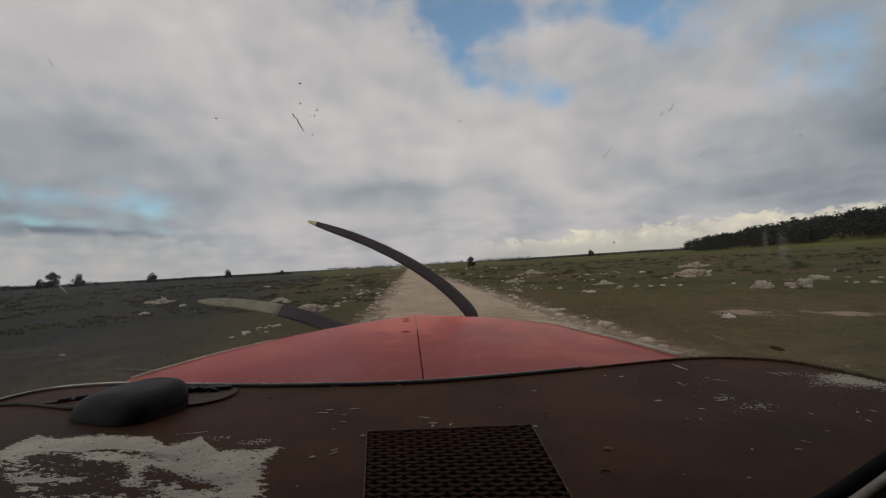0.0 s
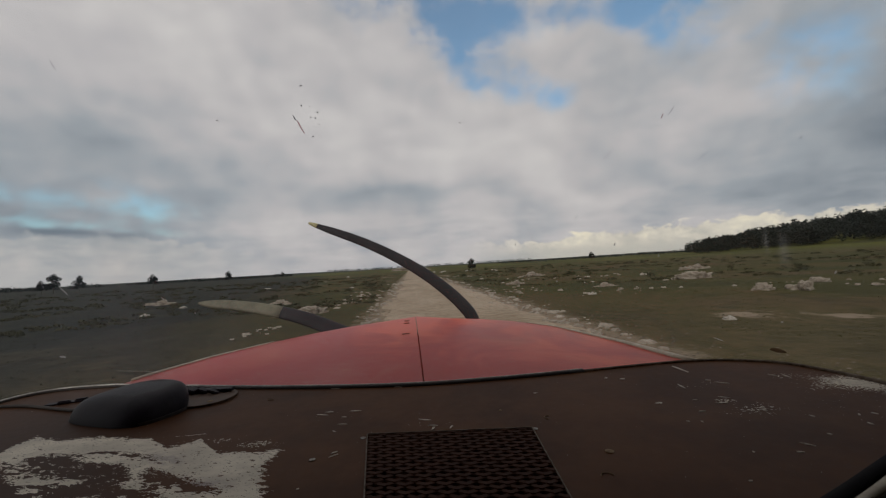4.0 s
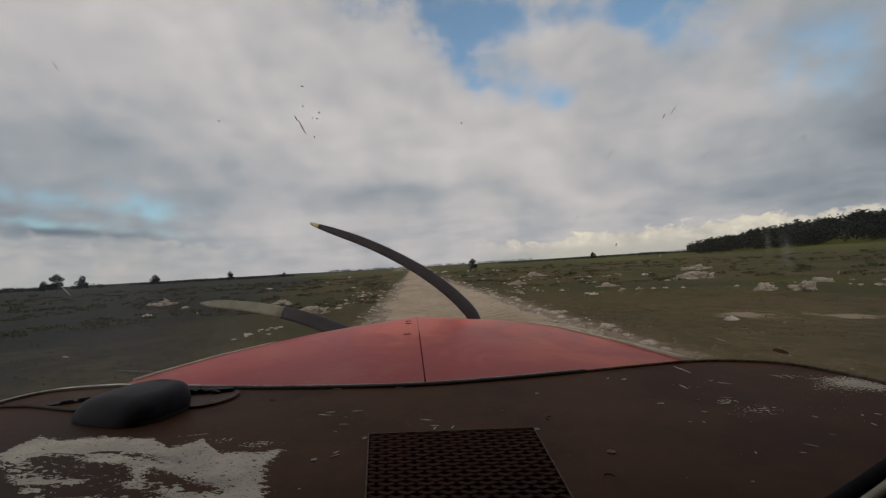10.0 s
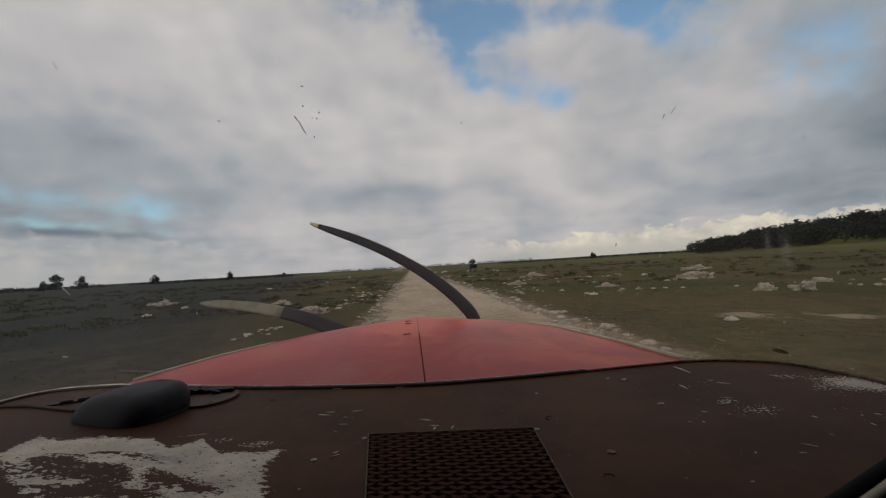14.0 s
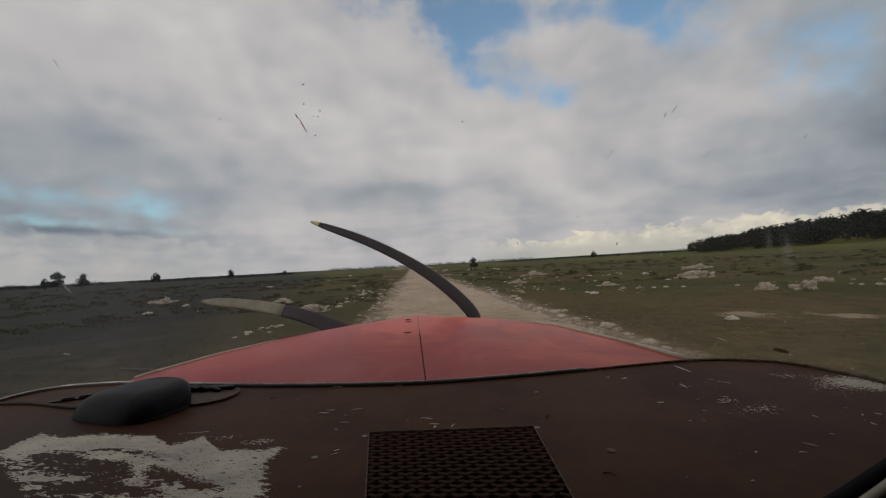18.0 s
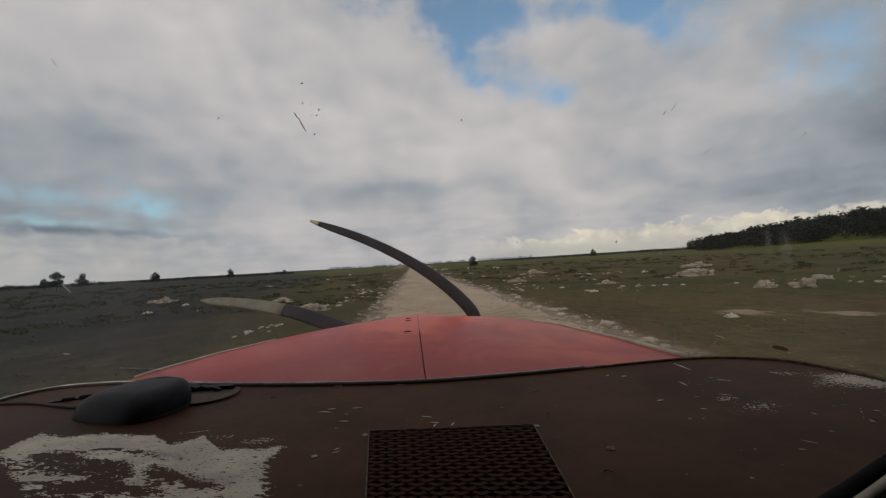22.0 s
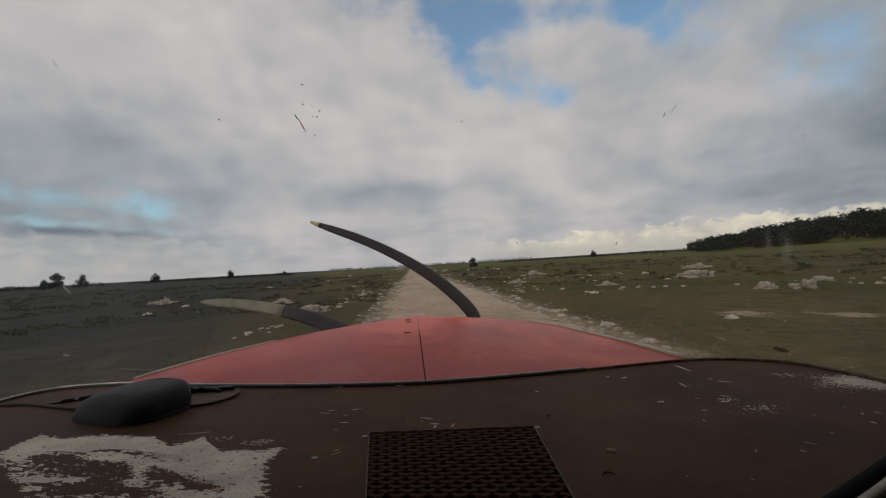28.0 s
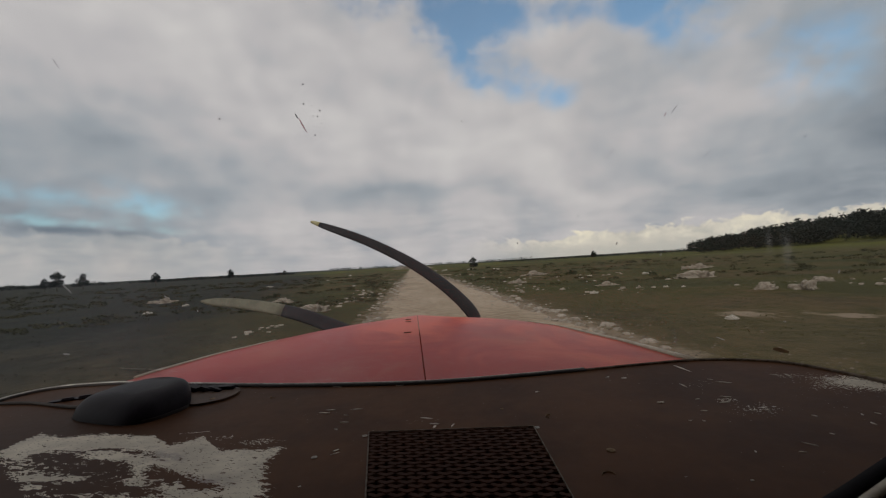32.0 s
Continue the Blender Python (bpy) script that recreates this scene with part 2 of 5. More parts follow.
    left = total(nt, [mth(nt, "MULTIPLY", blob(nt, uw, vw, a, b, c, d), k) for a, b, c, d, k in isles])
    field = mth(nt, "SUBTRACT", field, mth(nt, "MULTIPLY", left, mth(nt, "ADD", 0.060, mth(nt, "MULTIPLY", mth(nt, "SUBTRACT", 0.5, mth(nt, "ADD", mth(nt, "MULTIPLY", streak, 0.7), mth(nt, "MULTIPLY", nibble, 0.3))), 0.50))))
    nick = mth(nt, "MAXIMUM", step(nt, streak, 0.625, 0.637), step(nt, nibble, 0.615, 0.630))
    peel = mth(nt, "MULTIPLY", step(nt, field, -0.0006, 0.0010), mth(nt, "SUBTRACT", 1.0, mth(nt, "MULTIPLY", nick, 0.9)))
    # scattered chips
    spots = [(0.542, 0.446, 0.024, 0.040, 0.36), (0.512, 0.462, 0.030, 0.030, 0.18), (0.490, 0.500, 0.022, 0.012, 0.17), (0.350, 0.436, 0.013, 0.009, 0.21), (0.362, 0.406, 0.030, 0.016, 0.15), (0.335, 0.400, 0.05, 0.03, 0.05),
             (0.388, 0.495, 0.030, 0.018, 0.11), (0.345, 0.490, 0.022, 0.020, 0.10), (0.480, 0.440, 0.035, 0.03, 0.09), (0.45, 0.39, 0.05, 0.04, 0.05), (-0.09, 0.49, 0.04, 0.020, 0.07), (-0.05, 0.60, 0.09, 0.008, 0.11), (0.01, 0.447, 0.03, 0.014, 0.08),
             (-0.165, 0.430, 0.026, 0.012, 0.22), (-0.205, 0.450, 0.016, 0.007, 0.20), (-0.245, 0.471, 0.022, 0.004, 0.22)]
    more = total(nt, [mth(nt, "MULTIPLY", blob(nt, x, y, a, b, c, d), k) for a, b, c, d, k in spots])
    chip = step(nt, mth(nt, "ADD", mth(nt, "ADD", speck, mth(nt, "MULTIPLY", mth(nt, "SUBTRACT", stroke, 0.5), 0.30)), more), 0.752, 0.760)
    bare = mth(nt, "MAXIMUM", peel, chip)
    cloudy = noi(nt, co, 7.0, 5, 0.6)
    dust = noi(nt, co, 90.0, 4, 0.7)
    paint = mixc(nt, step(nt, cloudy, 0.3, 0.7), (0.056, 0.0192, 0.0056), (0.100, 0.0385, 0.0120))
    # blends to a darker, greyer brown towards the left
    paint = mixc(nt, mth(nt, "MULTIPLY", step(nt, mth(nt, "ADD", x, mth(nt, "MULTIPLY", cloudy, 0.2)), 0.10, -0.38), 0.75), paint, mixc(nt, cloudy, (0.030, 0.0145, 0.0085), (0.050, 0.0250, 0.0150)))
    paint = mixc(nt, mth(nt, "MULTIPLY", step(nt, dust, 0.56, 0.8), 0.22), paint, (0.075, 0.055, 0.042))
    primer = mixc(nt, step(nt, big, 0.35, 0.7), (0.56, 0.505, 0.415), (0.74, 0.67, 0.55))
    primer = mixc(nt, mth(nt, "MULTIPLY", step(nt, dust, 0.58, 0.72), 0.4), primer, (0.24, 0.20, 0.21))
    soil = mth(nt, "ADD", blob(nt, u, v, 1.02, -0.30, 0.34, 0.12), blob(nt, u, v, 1.45, 0.16, 0.40, 0.10))
    primer = mixc(nt, mth(nt, "MULTIPLY", mth(nt, "MULTIPLY", soil, step(nt, streak, 0.30, 0.62)), 0.7), primer, (0.22, 0.18, 0.20))
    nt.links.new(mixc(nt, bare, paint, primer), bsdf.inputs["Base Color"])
    nt.links.new(mth(nt, "ADD", mth(nt, "MULTIPLY", bare, 0.22), mth(nt, "ADD", 0.46, mth(nt, "MULTIPLY", dust, 0.16))), bsdf.inputs["Roughness"])
    bump(nt, bsdf, mth(nt, "ADD", mth(nt, "MULTIPLY", bare, -1.0), mth(nt, "MULTIPLY", dust, 0.5)), 0.35, 0.0006)
    return m


def cowl_paint():
    m, nt, bsdf, co = material("faded_red_paint_with_sheen", 0.30, spec=0.05)
    a = noi(nt, co, 3.4, 6, 0.62, stretch=(1.6, 0.9, 1), dist=0.8)
    f = noi(nt, co, 60.0, 4, 0.65)
    x, y, _ = nd(nt, "ShaderNodeSeparateXYZ", Vector=co).outputs
    # mottled fading, plus the sky's sheen painted in towards right and front
    fade_and_sheen = mth(nt, "ADD", mth(nt, "SUBTRACT", mth(nt, "MULTIPLY", a, 1.35), 0.25), mth(nt, "ADD", mth(nt, "MULTIPLY", x, 0.55), mth(nt, "MULTIPLY", mth(nt, "SUBTRACT", y, 0.9), 0.42)))
    c = mixc(nt, step(nt, fade_and_sheen, 0.38, 0.84), (0.34, 0.010, 0.009), (0.60, 0.108, 0.066))
    c = mixc(nt, mth(nt, "MULTIPLY", step(nt, f, 0.55, 0.8), 0.35), c, (0.44, 0.24, 0.18))
    settled = noi(nt, co, 7.0, 6, 0.65, stretch=(1.0, 0.5, 1), dist=0.5)
    c = mixc(nt, mth(nt, "MULTIPLY", step(nt, mth(nt, "ADD", settled, mth(nt, "MULTIPLY", mth(nt, "ABSOLUTE", mth(nt, "SUBTRACT", x, 0.012)), 0.35)), 0.55, 0.85), 0.18), c, (0.42, 0.24, 0.15))
    nt.links.new(c, bsdf.inputs["Base Color"])
    nt.links.new(mth(nt, "ADD", 0.22, mth(nt, "MULTIPLY", a, 0.22)), bsdf.inputs["Roughness"])
    bump(nt, bsdf, a, 0.06, 0.01)
    return m


def glass():
    """A thin acrylic pane: clear, a weak gloss, and a film of grime."""
    m = bpy.data.materials.new("grimy_acrylic")
    m.use_nodes = True
    nt = m.node_tree
    nt.nodes.clear()
    co = nd(nt, "ShaderNodeTexCoord").outputs["Object"]
    z = nd(nt, "ShaderNodeSeparateXYZ", Vector=co).outputs[2]
    smear = noi(nt, co, 5.0, 5, 0.6, stretch=(1.6, 1, 0.6))
    grit = noi(nt, co, 130.0, 4, 0.7)
    film = mth(nt, "ADD", mth(nt, "MULTIPLY", step(nt, smear, 0.30, 0.75), 0.055), mth(nt, "MULTIPLY", step(nt, grit, 0.62, 0.80), 0.05))
    # denser towards the foot of the pane
    film = mth(nt, "ADD", film, mth(nt, "ADD", 0.012, mth(nt, "MULTIPLY", step(nt, z, 1.99, 1.75), 0.052)))
    clear = nd(nt, "ShaderNodeBsdfTransparent", Color=(0.965, 0.965, 0.96, 1))
    gloss = nd(nt, "ShaderNodeBsdfGlossy", Roughness=0.03, Color=(0.9, 0.9, 0.9, 1))
    # bluish at the left, brownish at the right
    film_tint = mixc(nt, step(nt, nd(nt, "ShaderNodeSeparateXYZ", Vector=co).outputs[0], -0.45, 0.25), (0.40, 0.43, 0.52), (0.52, 0.45, 0.36))
    dirt = nd(nt, "ShaderNodeBsdfTranslucent", Color=film_tint)
    fr = nd(nt, "ShaderNodeFresnel", IOR=1.35)
    g = nd(nt, "ShaderNodeMixShader", i0=mth(nt, "MULTIPLY", fr.outputs[0], 0.22), i1=clear.outputs[0], i2=gloss.outputs[0])
    d = nd(nt, "ShaderNodeMixShader", i0=film, i1=g.outputs[0], i2=dirt.outputs[0])
    nd(nt, "ShaderNodeOutputMaterial", Surface=d.outputs[0])
    return m


def land():
    """Heath and rough grass with bare sandy patches; one side painted darker for the pane's haze, woods far off."""
    m, nt, bsdf, co = material("heath_and_grass", 0.95, spec=0.2)
    s = nd(nt, "ShaderNodeSeparateXYZ", Vector=co).outputs
    x, y = s[0], s[1]
    r = mth(nt, "SQRT", mth(nt, "ADD", mth(nt, "POWER", x, 2), mth(nt, "POWER", y, 2)))
    fields = noi(nt, co, 0.012, 5, 0.6, stretch=(1.0, 0.45, 1))
    mid = noi(nt, co, 0.11, 6, 0.62, stretch=(0.7, 0.5, 1))
    fine = noi(nt, co, 1.7, 6, 0.68)
    tuft = noi(nt, co, 9.0, 5, 0.7)
    green = mixc(nt, step(nt, mid, 0.35, 0.65), (0.038, 0.039, 0.005), (0.076, 0.072, 0.009))
    brown = mixc(nt, step(nt, fine, 0.35, 0.65), (0.058, 0.040, 0.013), (0.096, 0.066, 0.024))
    c = mixc(nt, step(nt, mth(nt, "ADD", mid, mth(nt, "MULTIPLY", fine, 0.3)), 0.58, 0.78), green, brown)
    c = mixc(nt, mth(nt, "MULTIPLY", step(nt, r, 26.0, 9.0), 0.45), c, brown)
    clump = noi(nt, co, 0.45, 6, 0.66, stretch=(0.8, 0.6, 1), dist=0.4)
    heath = mixc(nt, step(nt, fine, 0.3, 0.7), (0.011, 0.0135, 0.009), (0.021, 0.024, 0.014))
    heath = mixc(nt, mth(nt, "MULTIPLY", step(nt, clump, 0.48, 0.66), 0.75), heath, mixc(nt, fine, (0.028, 0.029, 0.014), (0.050, 0.043, 0.024)))
    c = mixc(nt, mth(nt, "MULTIPLY", step(nt, clump, 0.46, 0.32), 0.6), c, (0.024, 0.025, 0.006))
    c = mixc(nt, mth(nt, "MULTIPLY", step(nt, clump, 0.56, 0.70), 0.5), c, (0.105, 0.088, 0.030))
    side = mth(nt, "ADD", mth(nt, "ADD", x, mth(nt, "MULTIPLY", y, 0.20)), mth(nt, "MULTIPLY", mth(nt, "SUBTRACT", mid, 0.5), 16.0))
    heath = mixc(nt, mth(nt, "MULTIPLY", step(nt, r, 24.0, 8.0), mth(nt, "MULTIPLY", step(nt, clump, 0.40, 0.62), 0.9)), heath, mixc(nt, fine, (0.045, 0.034, 0.021), (0.085, 0.066, 0.044)))
    # the left land carries the dark tint of the hazy glass in its colour
    c = mixc(nt, step(nt, side, 1.0, -9.0), c, heath)
    tan = mixc(nt, step(nt, mth(nt, "ADD", mth(nt, "MULTIPLY", fine, 0.6), mth(nt, "MULTIPLY", mid, 0.4)), 0.38, 0.62), (0.085, 0.060, 0.032), (0.20, 0.150, 0.095))
    c = mixc(nt, mth(nt, "MULTIPLY", mth(nt, "MULTIPLY", step(nt, r, 27.0, 11.0), step(nt, side, 1.0, 6.0)), 0.18), c, tan)
    lush = mixc(nt, step(nt, fields, 0.35, 0.62), (0.030, 0.038, 0.006), (0.120, 0.130, 0.012))
    open_side = step(nt, mth(nt, "ADD", x, mth(nt, "MULTIPLY", y, 0.28)), -60.0, 60.0)
    c = mixc(nt, mth(nt, "MULTIPLY", mth(nt, "MULTIPLY", step(nt, r, 90.0, 420.0), open_side), 0.65), c, lush)
    wood = mixc(nt, step(nt, mid, 0.4, 0.6), (0.022, 0.030, 0.022), (0.040, 0.050, 0.034))
    c = mixc(nt, mth(nt, "MULTIPLY", step(nt, mth(nt, "ADD", fields, mth(nt, "MULTIPLY", step(nt, r, 500.0, 2200.0), 0.35)), 0.60, 0.68), step(nt, r, 250.0, 700.0)), c, wood)
    c = mixc(nt, mth(nt, "MULTIPLY", step(nt, tuft, 0.42, 0.70), 0.5), c, mixc(nt, 0.5, c, (0.022, 0.022, 0.012)))
    sandy = mixc(nt, fine, (0.20, 0.15, 0.10), (0.34, 0.27, 0.195))
    strip = mth(nt, "ABSOLUTE", mth(nt, "SUBTRACT", x, 1.7))
    near = step(nt, strip, 26.0, 5.0)
    spot = noi(nt, co, 0.16, 6, 0.66, stretch=(0.55, 0.42, 1))
    bare = step(nt, mth(nt, "ADD", spot, mth(nt, "MULTIPLY", near, 0.15)), 0.725, 0.765)
    bare = mth(nt, "MAXIMUM", bare, mth(nt, "MULTIPLY", step(nt, mth(nt, "ADD", strip, mth(nt, "MULTIPLY", mth(nt, "SUBTRACT", fine, 0.5), 3.0)), 4.1, 3.1), 0.9))
    c = mixc(nt, mth(nt, "MULTIPLY", bare, step(nt, r, 900.0, 300.0)), c, sandy)
    nt.links.new(c, bsdf.inputs["Base Color"])
    bump(nt, bsdf, mth(nt, "ADD", fine, mth(nt, "MULTIPLY", tuft, 0.4)), 0.7, 0.25)
    return m


def sand(name, lo, hi, weeds=0.0):
    m, nt, bsdf, co = material(name, 0.95, spec=0.15)
    a, f, g = noi(nt, co, 0.35, 6, 0.6, stretch=(1.0, 0.35, 1)), noi(nt, co, 3.0, 6, 0.65), noi(nt, co, 28.0, 4, 0.7)
    c = mixc(nt, step(nt, mth(nt, "ADD", mth(nt, "MULTIPLY", a, 0.5), mth(nt, "MULTIPLY", f, 0.5)), 0.33, 0.66), lo, hi)
    c = mixc(nt, mth(nt, "MULTIPLY", step(nt, g, 0.60, 0.72), 0.45), c, (0.20, 0.15, 0.10))
    if weeds:
        c = mixc(nt, mth(nt, "MULTIPLY", step(nt, mth(nt, "ADD", f, mth(nt, "MULTIPLY", a, 0.4)), 0.80, 0.92), weeds), c, (0.085, 0.080, 0.040))
    nt.links.new(c, bsdf.inputs["Base Color"])
    bump(nt, bsdf, mth(nt, "ADD", f, mth(nt, "MULTIPLY", g, 0.3)), 0.6, 0.08)
    return m


def film(name, colour, dense, faded=False):
    """A dried film on the pane, lit from behind, uneven in density; faded, it paints haze."""
    m = bpy.data.materials.new(name)
    m.use_nodes = True
    nt = m.node_tree
    nt.nodes.clear()
    co = nd(nt, "ShaderNodeTexCoord").outputs["Object"]
    d = mth(nt, "MULTIPLY", mth(nt, "ADD", 0.5, noi(nt, co, 900.0, 3, 0.6)), dense, clamp=True)
    if faded:
        g = nd(nt, "ShaderNodeSeparateXYZ", Vector=nd(nt, "ShaderNodeTexCoord").outputs["Generated"]).outputs
        d = mth(nt, "MULTIPLY", d, blob(nt, g[0], g[1], 0.5, 0.5, 0.17, 0.19))
    a = nd(nt, "ShaderNodeBsdfTransparent")
    b = nd(nt, "ShaderNodeBsdfTranslucent", Color=(*colour, 1))
    mx = nd(nt, "ShaderNodeMixShader", i0=d, i1=a.outputs[0], i2=b.outputs[0])
    nd(nt, "ShaderNodeOutputMaterial", Surface=mx.outputs[0])
    return m


M_DASH, M_COWL, M_GLASS, M_LAND = dash_paint(), cowl_paint(), glass(), land()
M_ROAD = sand("graded_sandy_dirt", (0.25, 0.19, 0.125), (0.48, 0.39, 0.295), 0.8)
M_LIME = sand("pale_quarried_rubble", (0.17, 0.14, 0.105), (0.44, 0.39, 0.33))
M_GRIT = worn("sandy_grit", (0.07, 0.053, 0.034), (0.17, 0.135, 0.10), 2.5, 0.9, b=0.5, bd=0.03, island=True)
M_STONE = worn("pale_weathered_stone", (0.24, 0.21, 0.17), (0.54, 0.50, 0.43), 2.5, 0.9, b=0.5, bd=0.05)
M_RUBBER = worn("black_rubber", (0.014, 0.010, 0.009), (0.030, 0.023, 0.020), 30, 0.62, spec=0.3)
M_POD = worn("matt_black_plastic", (0.0085, 0.0062, 0.0090), (0.015, 0.0112, 0.0158), 45, 0.50, b=0.1, bd=0.0005, spec=0.13)
M_GRILLE = worn("dark_painted_steel_mesh", (0.034, 0.0125, 0.0064), (0.060, 0.023, 0.012), 70, 0.7, b=0.2, bd=0.0005, spec=0.07)
# near-black colour puts the shade behind the vent mesh into the duct
M_VOID = worn("shade_dark_duct", (0.006, 0.005, 0.005), (0.014, 0.012, 0.011), 30, 0.9)
M_CHIPPED = worn("chipped_brown_edge", (0.060, 0.036, 0.020), (0.19, 0.15, 0.115), 90, 0.7, grain=3, spec=0.2)
M_BEAD = worn("dull_black_bead", (0.006, 0.005, 0.006), (0.012, 0.010, 0.011), 40, 0.9, spec=0.1)
M_STEEL = worn("dull_steel", (0.16, 0.14, 0.12), (0.36, 0.33, 0.29), 160, 0.55, 0.5, b=0.2, bd=0.0004)
M_ALU = worn("scuffed_aluminium", (0.22, 0.20, 0.18), (0.58, 0.55, 0.50), 40, 0.5, 0.3, b=0.2, bd=0.0005)
M_BRASS = worn("rusty_screw_steel", (0.11, 0.055, 0.018), (0.24, 0.15, 0.06), 420, 0.7, 0.2, b=0.3, bd=0.0004)
M_CREAM = worn("yellowed_cream_paint", (0.30, 0.250, 0.175), (0.50, 0.44, 0.34), 14, 0.5, spec=0.3)
M_BLADE = worn("weathered_black_blade", (0.010, 0.009, 0.011), (0.028, 0.024, 0.026), 10, 0.55, spec=0.25)
M_WORN_TIP = worn("dulled_cream_paint", (0.10, 0.093, 0.060), (0.19, 0.175, 0.12), 18, 0.6)
M_TIP = worn("faded_yellow_paint", (0.30, 0.27, 0.12), (0.50, 0.46, 0.26), 18, 0.55)
M_LINING = worn("grey_cabin_lining", (0.085, 0.078, 0.070), (0.16, 0.15, 0.135), 6, 0.85)
M_PLATE = worn("brown_bracket_paint", (0.048, 0.024, 0.013), (0.085, 0.045, 0.025), 50, 0.6, spec=0.3)
M_BARK = worn("grey_bark", (0.050, 0.040, 0.030), (0.11, 0.095, 0.075), 4, 0.9, b=0.6, bd=0.03)
M_LEAF = worn("dark_gum_foliage", (0.016, 0.021, 0.019), (0.026, 0.033, 0.027), 1.2, 0.95, spec=0.05, island=True)
M_SCRUB = worn("dull_heath_scrub", (0.044, 0.047, 0.025), (0.080, 0.072, 0.038), 0.25, 0.95, spec=0.05, island=True)
# foliage of the far woods, with the bluish distance haze mixed into it
M_WOOD = worn("hazed_gum_foliage", (0.017, 0.023, 0.021), (0.027, 0.034, 0.030), 0.05, 0.95, spec=0.05)
M_HEATH = worn("dark_heath_foliage", (0.018, 0.021, 0.013), (0.036, 0.038, 0.021), 0.8, 0.95, spec=0.05, island=True)
M_SHRUB = worn("dull_green_shrub_foliage", (0.020, 0.025, 0.012), (0.045, 0.048, 0.020), 1.0, 0.85, spec=0.2, island=True)
M_GRASS = worn("dry_olive_grass", (0.034, 0.033, 0.006), (0.066, 0.061, 0.012), 0.5, 0.95, spec=0.05, island=True)
M_SMEAR = film("dried_reddish_smear", (0.55, 0.25, 0.27), 0.5)
M_SPOT = film("dark_splash", (0.10, 0.09, 0.10), 0.80)
M_SCORE = film("fine_scratch", (0.22, 0.21, 0.21), 0.13)
M_LEAFLET = film("dead_leaf", (0.20, 0.135, 0.085), 0.8)
M_DUST = film("pale_splash", (0.62, 0.61, 0.60), 0.45)
# glare on the glass, painted as a faded pale film
M_HAZE = film("thin_haze_streak", (0.62, 0.62, 0.60), 0.11, True)
M_FLAKE = worn("bare_primer", (0.48, 0.42, 0.35), (0.72, 0.65, 0.56), 300, 0.9, spec=0.05)
M_TYRE = worn("worn_tyre", (0.018, 0.017, 0.017), (0.045, 0.04, 0.036), 12, 0.9)

# ------------------------------------------------------------ mesh helpers
BASE = {}


def thing(name, at, label, category, group="", kind=""):
    e = new(name)
    e.empty_display_size = 0.1
    e.location = at
    BASE[e.name] = Vector(at)
    return tagged(e, label, category, group, kind)


def mesh_of(name, bm, mat, smooth=False):
    bmesh.ops.recalc_face_normals(bm, faces=bm.faces)
    me = bpy.data.meshes.new(name)
    bm.to_mesh(me)
    bm.free()
    me.materials.append(mat)
    if smooth:
        for p in me.polygons:
            p.use_smooth = True
    return me


def part(name, bm, mat, parent=None, label="", smooth=False):
    """Links a bmesh, drawn in world places, as one object under a thing or a part."""
    ob = new(name, mesh_of(name, bm, mat, smooth))
    if parent:
        ob.parent = parent
        ob.matrix_parent_inverse = Matrix.Translation(-BASE.get(parent.name, Vector()))
    return tagged(ob, label)


def piece(name, me, parent, m, label=""):
    """One more object on a shared mesh, at the pose m."""
    ob = new(name, me)
    ob.parent = parent
    ob.matrix_parent_inverse = Matrix.Translation(-BASE.get(parent.name, Vector()))
    ob.matrix_basis = m
    return tagged(ob, label)


def box(bm, c, size, bev=0.0, m=None):
    r = bmesh.ops.create_cube(bm, size=1.0, matrix=Matrix.Diagonal((*size, 1)))
    vs = r["verts"]
    if bev:
        es = list({e for v in vs for e in v.link_edges})
        out = bmesh.ops.bevel(bm, geom=es, offset=bev, segments=2, affect="EDGES")
        vs = list({v for f in out["faces"] for v in f.verts} | {v for v in vs if v.is_valid})
    bmesh.ops.transform(bm, matrix=Matrix.Translation(c) @ (m or Matrix()), verts=vs)
    return bm


def grid(bm, rows, closed=False):
    """Skins rows of points."""
    vs = [[bm.verts.new(p) for p in row] for row in rows]
    for a, b in zip(vs, vs[1:]):
        n = len(a)
        for i in range(n if closed else n - 1):
            j = (i + 1) % n
            bm.faces.new((a[i], a[j], b[j], b[i]))
    return vs


def tube(bm, pts, r, sides=8, flat=1.0, taper=None):
    """A round or flattened rod along points, with closed ends."""
    pts = [Vector(p) for p in pts]
    rows = []
    for i, p in enumerate(pts):
        d = (pts[min(i + 1, len(pts) - 1)] - pts[max(i - 1, 0)]).normalized()
        up = Vector((0, 0, 1)) if abs(d.z) < 0.95 else Vector((0, 1, 0))
        s = d.cross(up).normalized()
        u = s.cross(d)
        rr = r if taper is None else r + (taper - r) * i / (len(pts) - 1)
        rows.append([p + s * math.cos(6.28319 * k / sides) * rr + u * math.sin(6.28319 * k / sides) * rr * flat for k in range(sides)])
    vs = grid(bm, rows, True)
    bm.faces.new(vs[0])
    bm.faces.new(vs[-1])
    return bm


def disc(bm, r, h, sides=12, c=(0, 0, 0), dome=0.3):
    rows = [[(c[0] + math.cos(6.28319 * k / sides) * q, c[1] + math.sin(6.28319 * k / sides) * q, c[2] + z) for k in range(sides)]
            for q, z in ((r, 0), (r, h * (1 - dome)), (r * 0.75, h))]
    vs = grid(bm, rows, True)
    bm.faces.new(vs[-1])
    bm.faces.new(vs[0])
    return bm


